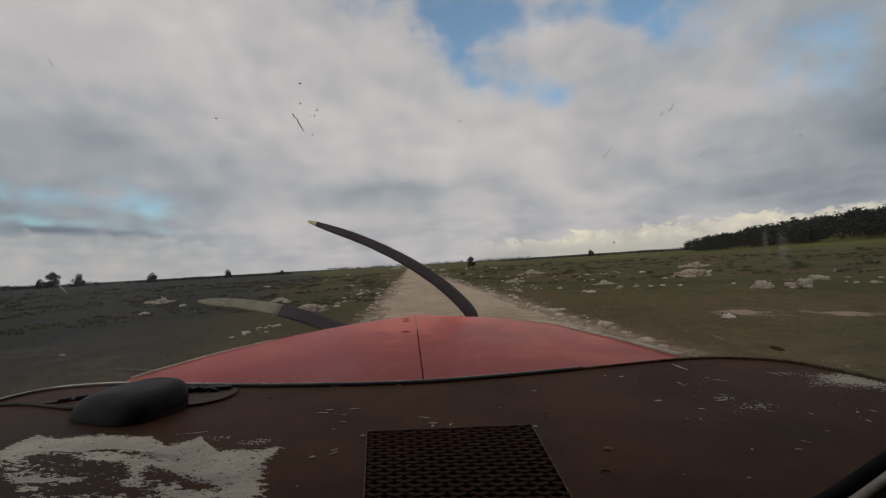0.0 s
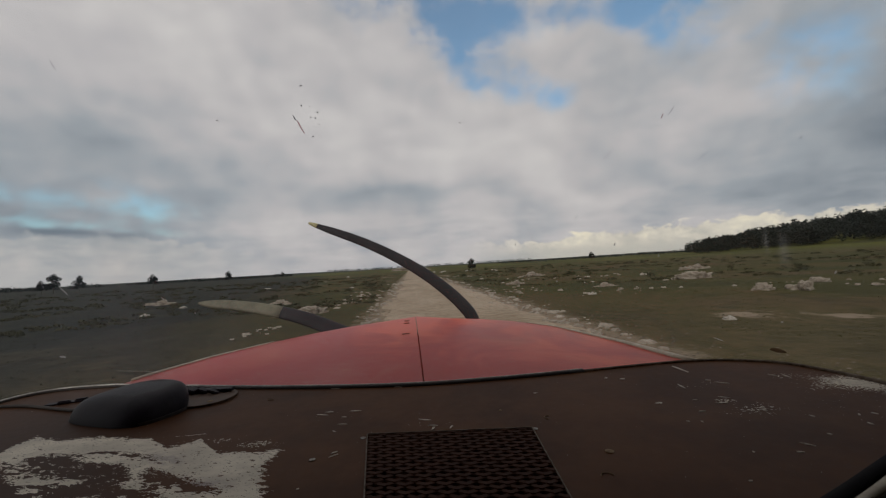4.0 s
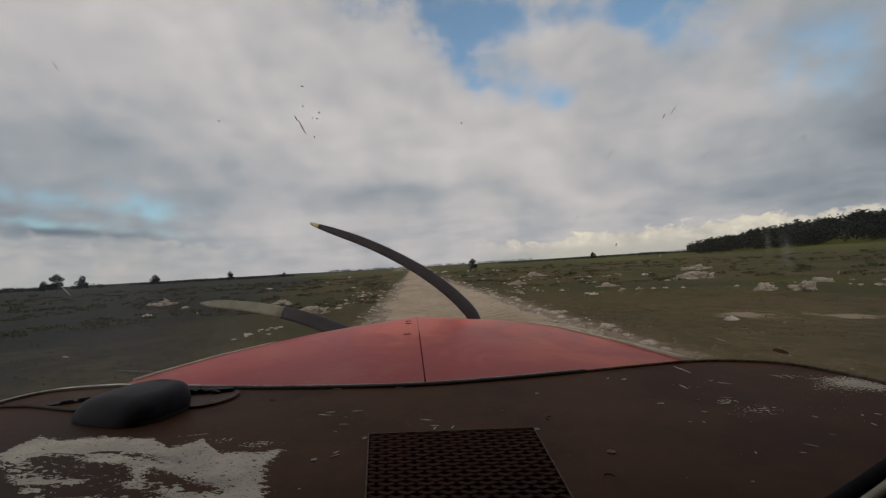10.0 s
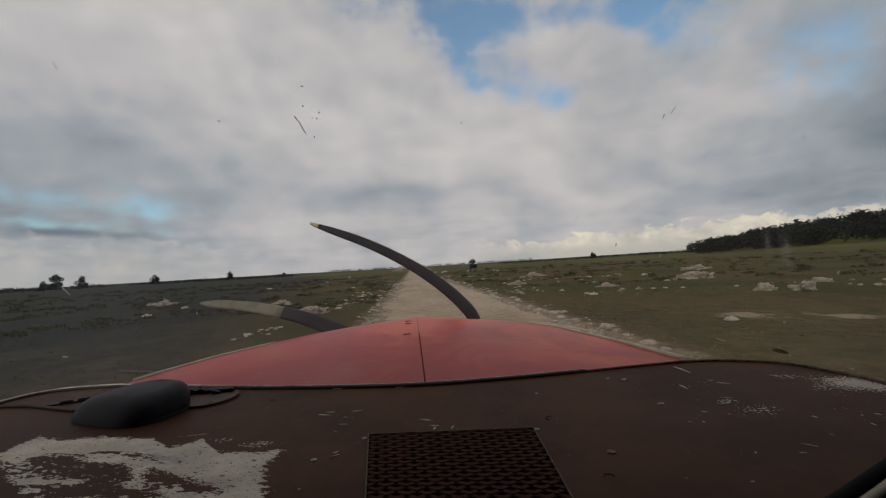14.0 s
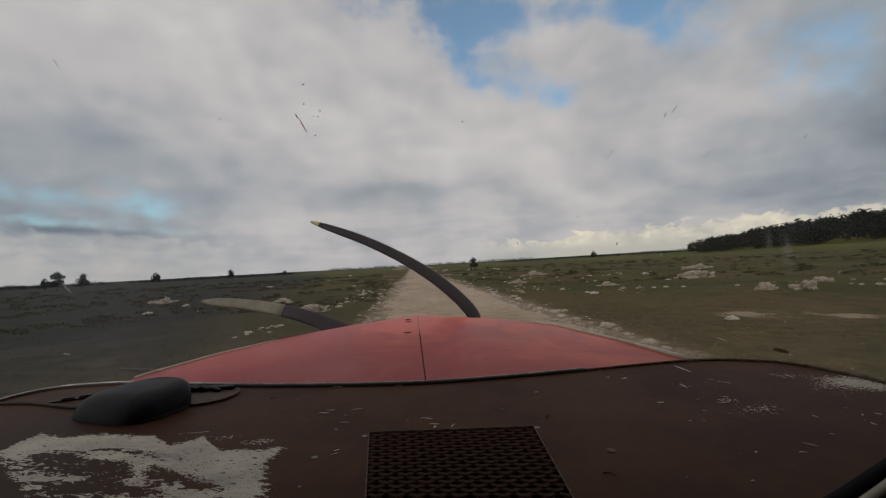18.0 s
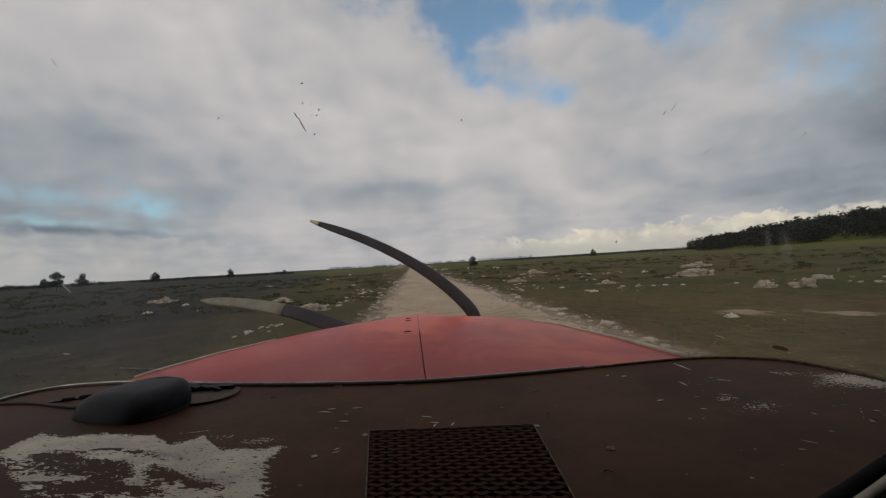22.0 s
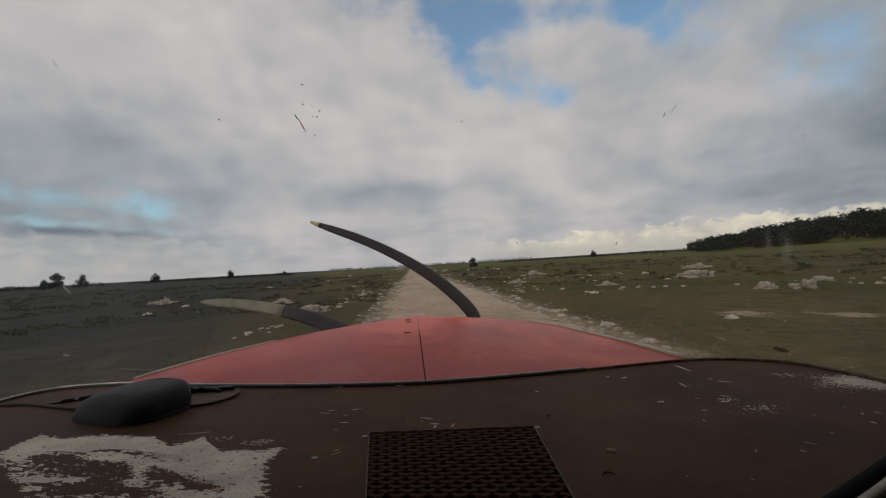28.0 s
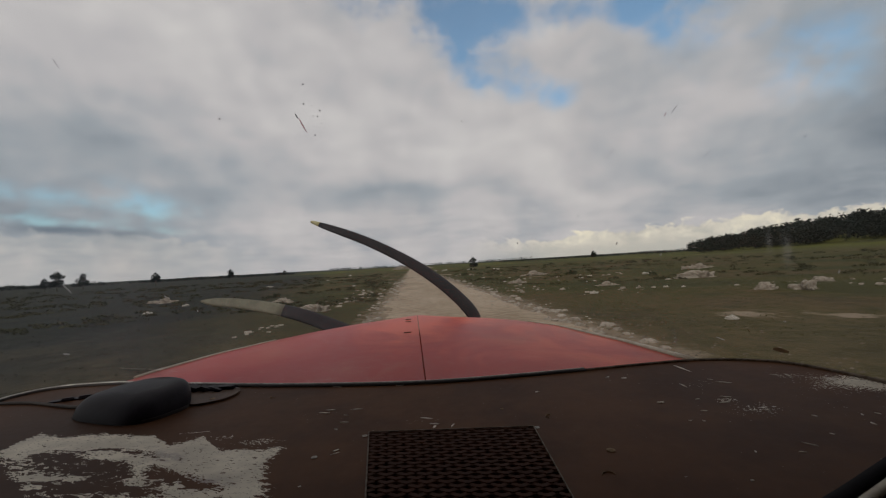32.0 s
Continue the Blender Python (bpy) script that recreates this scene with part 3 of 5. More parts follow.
def spline(pts, n):
    """n points along a smooth curve through pts."""
    pts = [Vector(p) for p in pts]
    q = [pts[0] * 2 - pts[1]] + pts + [pts[-1] * 2 - pts[-2]]
    out = []
    for i in range(n):
        f = i / (n - 1) * (len(pts) - 1)
        k = min(int(f), len(pts) - 2)
        t = f - k
        a, b, c, d = q[k:k + 4]
        out.append(0.5 * (2 * b + (c - a) * t + (2 * a - 5 * b + 4 * c - d) * t * t + (3 * b - a - 3 * c + d) * t ** 3))
    return out


def lerp_in(x, table):
    for (a, u), (b, v) in zip(table, table[1:]):
        if x <= b:
            return u + (v - u) * max(0.0, (x - a) / (b - a))
    return table[-1][1]


# ------------------------------------------------------------ land
STRIP_X, STRIP_END = 1.9, 420.0


def hill(x, y):
    r, a = math.hypot(x, y), math.atan2(x, y)
    h = 26.0 * math.exp(-((a - 1.06) / 0.29) ** 2) * math.exp(-((r - 640) / 170) ** 2)
    far = max(0.0, min(1.0, (r - 600) / 1800))
    h += far * (9 + 9 * math.exp(-((a - 0.75) / 0.45) ** 2) + 6 * noise.noise(Vector((x * 0.0011, y * 0.0011, 3.0))) + 3 * noise.noise(Vector((x * 0.004, y * 0.004, 5.0))))
    return h


def rise(x, y):
    r = math.hypot(x, y)
    off = min(1.0, max(0.0, (abs(x - STRIP_X) - 3.6) / 5.0))
    if y > STRIP_END or y < -30:
        off = 1.0
    h = off * (0.10 * noise.noise(Vector((x * 0.35, y * 0.35, 0))) + 0.28 * noise.noise(Vector((x * 0.07, y * 0.07, 1))) - 0.05)
    h *= min(1.0, max(0.25, r / 14))
    return h + (hill(x, y) if r > 150 else 0.0) - 0.02


def spread(n, near, far):
    """Coordinates that grow apart from the middle."""
    k = math.asinh(far / near)
    return [near * math.sinh(k * (2 * i / (n - 1) - 1)) for i in range(n)]


bm = bmesh.new()
gx = spread(221, 3.0, 4700.0)
grid(bm, [[(x, y, rise(x, y)) for x in gx] for y in gx])
ground = part("ground", bm, M_LAND, smooth=True)
tagged(ground, "green and brown heath plain with bare sandy patches", "ground", kind="structure")

# the strip: a graded dirt bed with shallow wheel ruts and ragged edges
bm = bmesh.new()
rows = []
yy = -28.0
while yy < STRIP_END:
    lw = 3.35 + 0.5 * noise.noise(Vector((yy * 0.11, 0, 7))) + 0.25 * noise.noise(Vector((yy * 0.7, 0, 8)))
    rw = 2.80 + 0.7 * noise.noise(Vector((yy * 0.09, 0, 17))) + 0.35 * noise.noise(Vector((yy * 0.6, 0, 18)))
    row = []
    for k in range(25):
        u = k / 24 * 2 - 1
        x = STRIP_X + u * (lw if u < 0 else rw)
        z = 0.055 * (1 - abs(u) ** 6) - 0.03
        z -= 0.022 * (math.exp(-((x - 0.95) / 0.22) ** 2) + math.exp(-((x + 0.95) / 0.22) ** 2) + 0.7 * math.exp(-((x - 3.2) / 0.3) ** 2))
        z += 0.010 * noise.noise(Vector((x * 1.5, yy * 0.8, 2))) * (1 - abs(u) ** 4)
        row.append((x, yy, z))
    rows.append(row)
    yy += max(0.35, (yy + 10) * 0.02) if yy > -10 else 1.0
grid(bm, rows)
road = part("road", bm, M_ROAD, smooth=True)
tagged(road, "pale sandy dirt airstrip with faint wheel ruts", "airstrip", kind="structure")


def lump_mesh(name, mat, seed, sub, rough, squash=1.0, flat_base=True):
    b = bmesh.new()
    bmesh.ops.create_icosphere(b, subdivisions=sub, radius=1.0)
    for v in b.verts:
        d = v.co.normalized()
        k = 1 + rough * 0.22 * noise.noise(d * 15.0) + rough * noise.noise(d * 1.3 + Vector((seed, 0, 0))) + rough * 0.5 * noise.noise(d * 3.1 + Vector((0, seed, 0))) + rough * 0.25 * noise.noise(d * 7.0)
        v.co = Vector((d.x * k, d.y * k, d.z * k * squash))
        if flat_base and v.co.z < 0:
            v.co.z *= 0.35
    return mesh_of(name, b, mat, False)


# bulldozed heaps and low banks of pale soil beside the strip: x, y, length, depth, height
heaps = [(-4.8, 20.5, 0.75, 0.5, 0.40), (-5.9, 19.5, 0.5, 0.4, 0.22), (-9.5, 30.0, 0.8, 0.5, 0.30), (-20.0, 34.0, 0.9, 0.6, 0.35),
         (17.4, 16.4, 0.55, 0.4, 0.42), (15.8, 16.8, 0.4, 0.3, 0.30), (13.0, 26.0, 0.6, 0.5, 0.25), (9.5, 36.0, 0.8, 0.7, 0.35),
         (22.0, 29.0, 1.3, 0.9, 0.60), (21.0, 19.0, 0.5, 0.4, 0.22), (16.0, 52.0, 1.4, 0.9, 0.5), (33.0, 44.0, 1.3, 0.9, 0.5),
         (-7.0, 430.0, 9.0, 5.0, 3.2), (4.0, 436.0, 6.0, 4.0, 4.0), (12.0, 431.0, 8.0, 4.0, 2.8)]
heap_meshes = [lump_mesh("sand_heap", M_LIME, 3.7 * i, 5, 0.75, 1.0) for i in range(4)]
for i, (x, y, a, b, c) in enumerate(heaps):
    ob = new("sand_heap", heap_meshes[i % 4])
    ob.matrix_world = Matrix.Translation((x, y, rise(x, y) - c * 0.25)) @ Matrix.Rotation(0.35 * math.sin(i * 2.1), 4, "Z") @ Matrix.Diagonal((a, b, c, 1))
    tagged(ob, "low heap of pale bulldozed soil beside the airstrip" if y < 400 else "large pale spoil heap at the airstrip's far end", "heap", "spoil heaps along the airstrip")

# loose stones
rng = random.Random(4)
stone_meshes = [lump_mesh("boulder", M_STONE, 11.3 + 5 * i, 2, 0.5, 0.8) for i in range(5)]
for i in range(34):
    near = i < 18
    y = rng.uniform(8, 60) if near else rng.uniform(60, 160)
    side = rng.random()
    x = STRIP_X + (rng.uniform(3.6, 26) if side < 0.75 else -rng.uniform(4.2, 26))
    k = rng.uniform(0.06, 0.20) * (1 + y / 60)
    ob = new("boulder", stone_meshes[i % 5])
    ob.matrix_world = Matrix.Translation((x, y, rise(x, y) + k * 0.12)) @ Euler((0, 0, rng.uniform(0, 6.3))).to_matrix().to_4x4() @ Matrix.Diagonal((k * rng.uniform(1, 1.9), k, k * rng.uniform(0.5, 0.9), 1))
    tagged(ob, "pale weathered stone lying in the heath", "stone", "stones beside the airstrip")

# gravel and clods thrown to the strip's edges
verts, faces = [], []
for i in range(3600):
    y = 4 + 70 * rng.random() ** 1.8
    e = 4.5 if rng.random() < 0.72 else -1.6
    x = e + rng.gauss(0.6 if e > 0 else -0.3, 1.3 if e > 0 else 1.0)
    k = rng.uniform(0.008, 0.034) * (1 + y / 50)
    z = max(rise(x, y), -0.01) + k * 0.2
    n0 = len(verts)
    a0 = rng.uniform(0, 6.3)
    for j in range(4):
        a = a0 + j * 1.5708 + rng.uniform(-0.3, 0.3)
        verts.append((x + math.cos(a) * k * rng.uniform(0.8, 1.5), y + math.sin(a) * k, z - k * 0.3))
    verts.append((x + rng.uniform(-0.3, 0.3) * k, y, z + k * rng.uniform(0.15, 0.4)))
    faces += [(n0 + j, n0 + (j + 1) % 4, n0 + 4) for j in range(4)]
me = bpy.data.meshes.new("gravel")
me.from_pydata(verts, [], faces)
me.materials.append(M_GRIT)
tagged(new("gravel", me), "pale gravel and clods along the airstrip's edges", "gravel", kind="stuff")


def rubble(name, drifts, seed, label):
    """Broken pale lumps lying in drifts: x, y, spread across, spread along, count."""
    q = random.Random(seed)
    v, f = [], []
    for cx, cy, sx, sy, n in drifts:
        for _ in range(n):
            x, y = cx + q.gauss(0, sx), cy + q.gauss(0, sy)
            k = 0.02 + 0.11 * q.random() ** 2 * (1 + cy / 60)
            z = rise(x, y) + k * 0.1
            n0 = len(v)
            a0 = q.uniform(0, 6.3)
            for lvl, sc in ((-0.4, 1.2), (0.35, 0.75)):
                for j in range(5):
                    a = a0 + j * 1.2566 + q.uniform(-0.25, 0.25)
                    v.append((x + math.cos(a) * k * sc * q.uniform(0.8, 1.5), y + math.sin(a) * k * sc * q.uniform(0.7, 1.2), z + k * lvl * q.uniform(0.5, 1.6)))
            f += [(n0 + j, n0 + (j + 1) % 5, n0 + 5 + (j + 1) % 5, n0 + 5 + j) for j in range(5)] + [tuple(n0 + 5 + j for j in range(5))]
    m = bpy.data.meshes.new(name)
    m.from_pydata(v, [], f)
    m.materials.append(M_LIME)
    return tagged(new(name, m), label, "rubble", kind="stuff")


rubble("rubble", [(9.0, 25.0, 1.6, 0.8, 18), (11.4, 20.8, 1.4, 0.5, 20), (7.4, 29.0, 1.2, 1.6, 24), (19.0, 19.0, 2.6, 0.5, 16), (22.5, 16.5, 1.6, 0.4, 24),
                  (-1.6, 18.0, 0.3, 3.0, 60), (-1.5, 28.0, 0.4, 5.0, 70), (-1.6, 48.0, 0.6, 9.0, 70), (4.9, 11.0, 0.35, 1.6, 60), (4.8, 17.0, 0.4, 3.0, 80), (5.0, 28.0, 0.6, 5.0, 80), (5.0, 50.0, 0.7, 10.0, 70),
                  (-4.4, 26.0, 0.5, 2.2, 30), (-3.8, 32.0, 0.6, 3.0, 36), (-5.6, 20.5, 0.5, 0.8, 22), (-5.4, 15.0, 0.25, 0.9, 22), (20.0, 44.0, 4.5, 1.2, 50), (6.0, 70.0, 6.0, 10.0, 60)],
       41, "broken pale rubble strewn beside the airstrip")


def tufts(name, mat, count, region, height, blades, seed, width=0.10):
    """Clumps of leaning blades or twigs."""
    rg = random.Random(seed)
    v, f = [], []
    for _ in range(count):
        x, y = region(rg)
        if -3.6 < x - STRIP_X < 3.9 and y < STRIP_END:
            continue
        z = rise(x, y) - 0.02
        s = height * rg.uniform(0.5, 1.3) * (1 + math.hypot(x, y) / 140)
        for _ in range(blades):
            a, lean = rg.uniform(0, 6.283), rg.uniform(0.2, 0.9)
            w = s * width * rg.uniform(0.7, 1.4)
            ox, oy = rg.gauss(0, s * 0.35), rg.gauss(0, s * 0.35)
            dx, dy = math.cos(a), math.sin(a)
            h = s * rg.uniform(0.5, 1.0)
            n0 = len(v)
            v += [(x + ox - dy * w, y + oy + dx * w, z), (x + ox + dy * w, y + oy - dx * w, z),
                  (x + ox + dx * lean * h * 0.5 + dy * w * 0.7, y + oy + dy * lean * h * 0.5 - dx * w * 0.7, z + h * 0.62),
                  (x + ox + dx * lean * h * 0.5 - dy * w * 0.7, y + oy + dy * lean * h * 0.5 + dx * w * 0.7, z + h * 0.62),
                  (x + ox + dx * lean * h, y + oy + dy * lean * h, z + h)]
            f += [(n0, n0 + 1, n0 + 2, n0 + 3), (n0 + 3, n0 + 2, n0 + 4)]
    m = bpy.data.meshes.new(name)
    m.from_pydata(v, [], f)
    m.materials.append(mat)
    return new(name, m)


def fan(lo, hi, near, far, power=1.7):
    def pick(rg):
        a, r = rg.uniform(lo, hi), near + (far - near) * rg.random() ** power
        return r * math.sin(a), r * math.cos(a)
    return pick


tagged(tufts("grass", M_GRASS, 15000, fan(0.0, 1.2, 12, 150, 1.5), 0.050, 5, 21), "rough olive and straw-coloured grass", "grass", kind="stuff")
tagged(tufts("heath", M_HEATH, 12000, fan(-1.0, -0.03, 8, 150, 1.4), 0.045, 5, 22, 0.15), "dark low heath scrub", "scrub", kind="stuff")


def leaf_cloud(v, f, c, rad, count, size, rg):
    for _ in range(count):
        d = Vector((rg.gauss(0, 1), rg.gauss(0, 1), rg.gauss(0, 1))).normalized()
        p = Vector(c) + Vector((d.x * rad[0], d.y * rad[1], d.z * rad[2])) * rg.uniform(0.55, 1.05)
        a = Vector((rg.gauss(0, 1), rg.gauss(0, 1), rg.gauss(0, 0.6))).normalized() * size * rg.uniform(0.6, 1.4)
        b = a.cross(Vector((rg.gauss(0, 1), rg.gauss(0, 1), rg.gauss(0, 1)))).normalized() * size * rg.uniform(0.35, 0.8)
        n0 = len(v)
        v += [p - a, p + b * 0.8, p + a, p - b]
        f.append((n0, n0 + 1, n0 + 2, n0 + 3))


def tree(seed, h):
    """A gum with a tapered trunk, limbs and an open, uneven crown."""
    rg = random.Random(seed)
    e = thing("tree", (0, 0, 0), "dark lone gum tree standing on the heath", "tree", "lone trees on the plain")
    b = bmesh.new()
    bend = rg.uniform(-0.05, 0.05) * h
    tube(b, spline([(0, 0, -0.2), (bend * 0.3, 0, h * 0.25), (bend, bend, h * 0.55), (bend * 1.2, 0, h * 0.85)], 8), h * 0.030, 7, taper=h * 0.008)
    part("trunk", b, M_BARK, e, smooth=True)
    v, f = [], []
    for i in range(11):
        a, z = i * 2.4 + rg.uniform(-0.4, 0.4), h * rg.uniform(0.14, 0.58)
        tip = Vector((math.cos(a) * h * rg.uniform(0.12, 0.30), math.sin(a) * h * rg.uniform(0.12, 0.30), z + h * rg.uniform(0.08, 0.22)))
        b = bmesh.new()
        tube(b, [(bend * 0.6, 0, z), tip * 0.5 + Vector((bend * 0.3, 0, z * 0.5 + 0.02 * h)), tip], h * 0.012, 5, taper=h * 0.004)
        part("limb", b, M_BARK, e)
        leaf_cloud(v, f, tip, (h * rg.uniform(0.12, 0.20), h * rg.uniform(0.12, 0.20), h * rg.uniform(0.10, 0.17)), 260, h * 0.026, rg)
    leaf_cloud(v, f, (bend, 0, h * 0.74), (h * 0.20, h * 0.20, h * 0.24), 520, h * 0.028, rg)
    me = bpy.data.meshes.new("crown")
    me.from_pydata(v, [], f)
    me.materials.append(M_LEAF)
    c = new("crown", me)
    c.parent = e
    return e


trees = [tree(31, 7.0), tree(32, 6.0), tree(33, 8.0)]
# azimuth (radians from the strip's line), distance, size
lone = [(0.155, 125, 0.60), (-0.545, 190, 0.90), (-0.41, 300, 0.9), (-0.69, 210, 1.1), (-0.705, 215, 0.9), (-0.655, 240, 0.9), (-0.30, 400, 0.8),
        (0.44, 430, 1.5)]
for i, (a, d, k) in enumerate(lone):
    x, y = d * math.sin(a), d * math.cos(a)
    m = Matrix.Translation((x, y, rise(x, y))) @ Matrix.Rotation(i * 1.7, 4, "Z")
    if i < 3:
        trees[i].matrix_basis = m
        trees[i].scale = (k * 0.85, k * 0.85, k)
    else:
        t = copy_thing(trees[i % 3], m)
        t.scale = (k * 0.85, k * 0.85, k)

# low scrub, in uneven clumps
rg = random.Random(52)
v, f = [], []
for i in range(2200):
    a = -rg.uniform(0.06, 1.0) if i < 1500 else rg.uniform(0.10, 1.05)
    d = (24 + 110 * rg.random() ** 1.3) if i < 1500 else (34 + 130 * rg.random() ** 1.3)
    x, y = d * math.sin(a), d * math.cos(a)
    if -4.2 < x - STRIP_X < 4.6 or noise.noise(Vector((x * 0.16, y * 0.10, 6))) < -0.05:
        continue
    k = rg.uniform(0.5, 1.3) * (0.16 + d * 0.0022)
    leaf_cloud(v, f, (x, y, rise(x, y) + k * 0.30), (k * rg.uniform(1.2, 2.2), k * 1.3, k * 0.36), 34, k * 0.34, rg)
me = bpy.data.meshes.new("scrub")
me.from_pydata(v, [], f)
me.materials.append(M_SCRUB)
tagged(new("scrub", me), "low dull green and brown scrub on the heath", "scrub", kind="stuff")

# single shrubs
shrub_meshes = []
for k in range(4):
    q = random.Random(60 + k)
    v, f = [], []
    for _ in range(6):
        leaf_cloud(v, f, (q.gauss(0, 0.35), q.gauss(0, 0.35), q.uniform(0.25, 0.6)), (0.35, 0.35, 0.28), 45, 0.07, q)
    for _ in range(5):
        a = q.uniform(0, 6.28)
        n0 = len(v)
        v += [Vector((-0.02, 0, -0.05)), Vector((0.02, 0, -0.05)), Vector((math.cos(a) * 0.4, math.sin(a) * 0.4, 0.5))]
        f.append((n0, n0 + 1, n0 + 2))
    me = bpy.data.meshes.new("shrub")
    me.from_pydata(v, [], f)
    me.materials.append(M_SHRUB)
    shrub_meshes.append(me)
q = random.Random(77)
for k in range(44):
    a, d = (q.uniform(0.12, 1.0) if k % 5 < 3 else -q.uniform(0.10, 0.9)), q.uniform(40, 150)
    x, y = d * math.sin(a), d * math.cos(a)
    if abs(x - STRIP_X) < 5:
        continue
    sc = q.uniform(0.35, 0.8) * (1 + d / 160)
    ob = new("shrub", shrub_meshes[k % 4])
    ob.matrix_world = Matrix.Translation((x, y, rise(x, y))) @ Matrix.Rotation(q.uniform(0, 6.28), 4, "Z") @ Matrix.Diagonal((sc * q.uniform(1, 1.6), sc, sc * q.uniform(0.6, 0.9), 1))
    tagged(ob, "low dark green shrub growing on the heath", "shrub", "shrubs on the heath")

# the wood on the hill and the far belts of trees, too many to count
rg = random.Random(9)
v, f = [], []
for i in range(2700):
    if i < 900:
        a, d = rg.uniform(0.63, 1.45), rg.uniform(430, 700)
        if a < 0.66 and rg.random() < 0.4:
            continue
        h = rg.uniform(10, 21) * min(1.0, 0.62 + (a - 0.63) * 2.5)
    else:
        a, d = (rg.uniform(-1.15, -0.28), rg.uniform(560, 800)) if i < 1900 else (rg.uniform(-0.2, 0.30), rg.uniform(1900, 2500)) if i < 2200 else (rg.uniform(0.22, 0.80), rg.uniform(820, 1000))
        clump = noise.noise(Vector((a * 14, d * 0.003, 4)))
        if i < 1900 and clump < -0.25:
            continue
        h = (3.0 + 4.5 * max(0.0, clump)) * rg.uniform(0.7, 1.3) if i < 1900 else rg.uniform(7, 12) if i < 2200 else (4.0 + 6.0 * max(0.0, a - 0.35)) * rg.uniform(0.7, 1.3)
    x, y = d * math.sin(a), d * math.cos(a)
    z = rise(x, y)
    w = h * (rg.uniform(0.28, 0.42) if i < 900 else rg.uniform(0.5, 0.9))
    n = 150 if i < 900 else 30
    leaf_cloud(v, f, (x, y, z + h * 0.52), (w, w, h * 0.5), n, h * (0.075 if i < 900 else 0.13), rg)
me = bpy.data.meshes.new("woodland")
me.from_pydata(v, [], f)
me.materials.append(M_WOOD)
tagged(new("woodland", me), "dark dense woodland on a low hill and far belts of trees", "woodland", kind="stuff")

# ------------------------------------------------------------ cockpit
TOP = EYE - 0.17      # top of the dashboard
RIM = [(-0.655, 0.52), (-0.640, 0.62), (-0.625, 0.690), (-0.585, 0.722), (-0.508, 0.727), (-0.470, 0.720), (-0.281, 0.668), (-0.140, 0.632), (0.004, 0.606), (0.110, 0.603),
       (0.213, 0.606), (0.330, 0.614), (0.430, 0.612), (0.496, 0.588), (0.541, 0.549), (0.558, 0.484), (0.560, 0.420), (0.563, 0.377)]
GRILLE = [Vector(p) for p in ((-0.053, 0.428), (0.116, 0.407), (0.104, 0.262), (-0.041, 0.288))]
RIM = [(x, y - 0.019 * math.exp(-(x / 0.52) ** 6)) for x, y in RIM]
rim3 = spline([(x, y, TOP) for x, y in RIM], 70)

dash = thing("dashboard", (0, 0.45, TOP - 0.03), "dark brown painted metal dashboard top with flaked paint", "dashboard")
bm = bmesh.new()
rear = [(0.372, 0.296), (0.267, 0.254), (0.12, 0.20), (0.0, 0.185), (-0.3, 0.185), (-0.655, 0.22)]
loops = ([(p.x, p.y) for p in rim3] + rear, [tuple(p) for p in GRILLE])
for loop in loops:
    vs = [bm.verts.new((x, y, 0)) for x, y in loop]
    for a, b in zip(vs, vs[1:] + vs[:1]):
        bm.edges.new((a, b))
bmesh.ops.triangle_fill(bm, use_beauty=True, edges=bm.edges[:])
for fc in bm.faces:
    if fc.normal.z < 0:
        fc.normal_flip()
ex = bmesh.ops.extrude_face_region(bm, geom=bm.faces[:])
bmesh.ops.translate(bm, vec=(0, 0, -0.004), verts=[g for g in ex["geom"] if isinstance(g, bmesh.types.BMVert)])
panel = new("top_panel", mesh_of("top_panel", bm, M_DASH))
panel.parent, panel.location = dash, (0, -0.45, 0.03)

# fascia below the top, facing the seats
bm = bmesh.new()
box(bm, (-0.04, 0.20, TOP - 0.17), (1.16, 0.012, 0.32), 0.003)
part("fascia", bm, M_PLATE, dash)

# rubber seal and retaining strip along the windscreen's foot
bm = bmesh.new()
tube(bm, [p + Vector((0, 0.001, 0.0008)) for p in rim3 if p.x < 0.27], 0.0028, 8)
part("rubber_seal", bm, M_RUBBER, dash, "dark rubber windscreen seal", True)
bm = bmesh.new()
tube(bm, [p + Vector((0, 0.0050, 0.0030)) for p in rim3[1:] if p.x < 0.27], 0.0020, 6, taper=0.0012)
part("retaining_strip", bm, M_ALU, dash, "thin scuffed metal strip", True)
bm = bmesh.new()
tube(bm, [p + Vector((0, 0.001, 0.001)) for p in rim3 if p.x > 0.24], 0.0022, 8, taper=0.0030)
part("rolled_edge", bm, M_CHIPPED, dash, "chipped brown rolled edge", True)

# the vent: a duct, a folded frame and expanded mesh


def on_vent(u, v, z=0.0):
    a, b, c, d = GRILLE
    p = (a * (1 - u) + b * u) * (1 - v) + (d * (1 - u) + c * u) * v
    return Vector((p.x, p.y, TOP + z))


vent = thing("air_vent", on_vent(0.5, 0.5, -0.03), "dark expanded-metal vent grille let into the dashboard", "vent")
bm = bmesh.new()
ring = [on_vent(u, w) for u, w in ((0, 0), (1, 0), (1, 1), (0, 1))]
lower = [p + Vector((0, 0, -0.045)) for p in ring]
vs = grid(bm, [[p - Vector((0, 0, 0.004)) for p in ring], lower], True)
bm.faces.new(vs[-1])
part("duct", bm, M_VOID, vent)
for k in range(4):
    bm = bmesh.new()
    a, b = ring[k], ring[(k + 1) % 4]
    tube(bm, [a + (b - a) * s + Vector((0, 0, 0.0012)) for s in (0, 0.25, 0.5, 0.75, 1)], 0.0007, 6)
    part("frame_bar", bm, M_CHIPPED, vent)
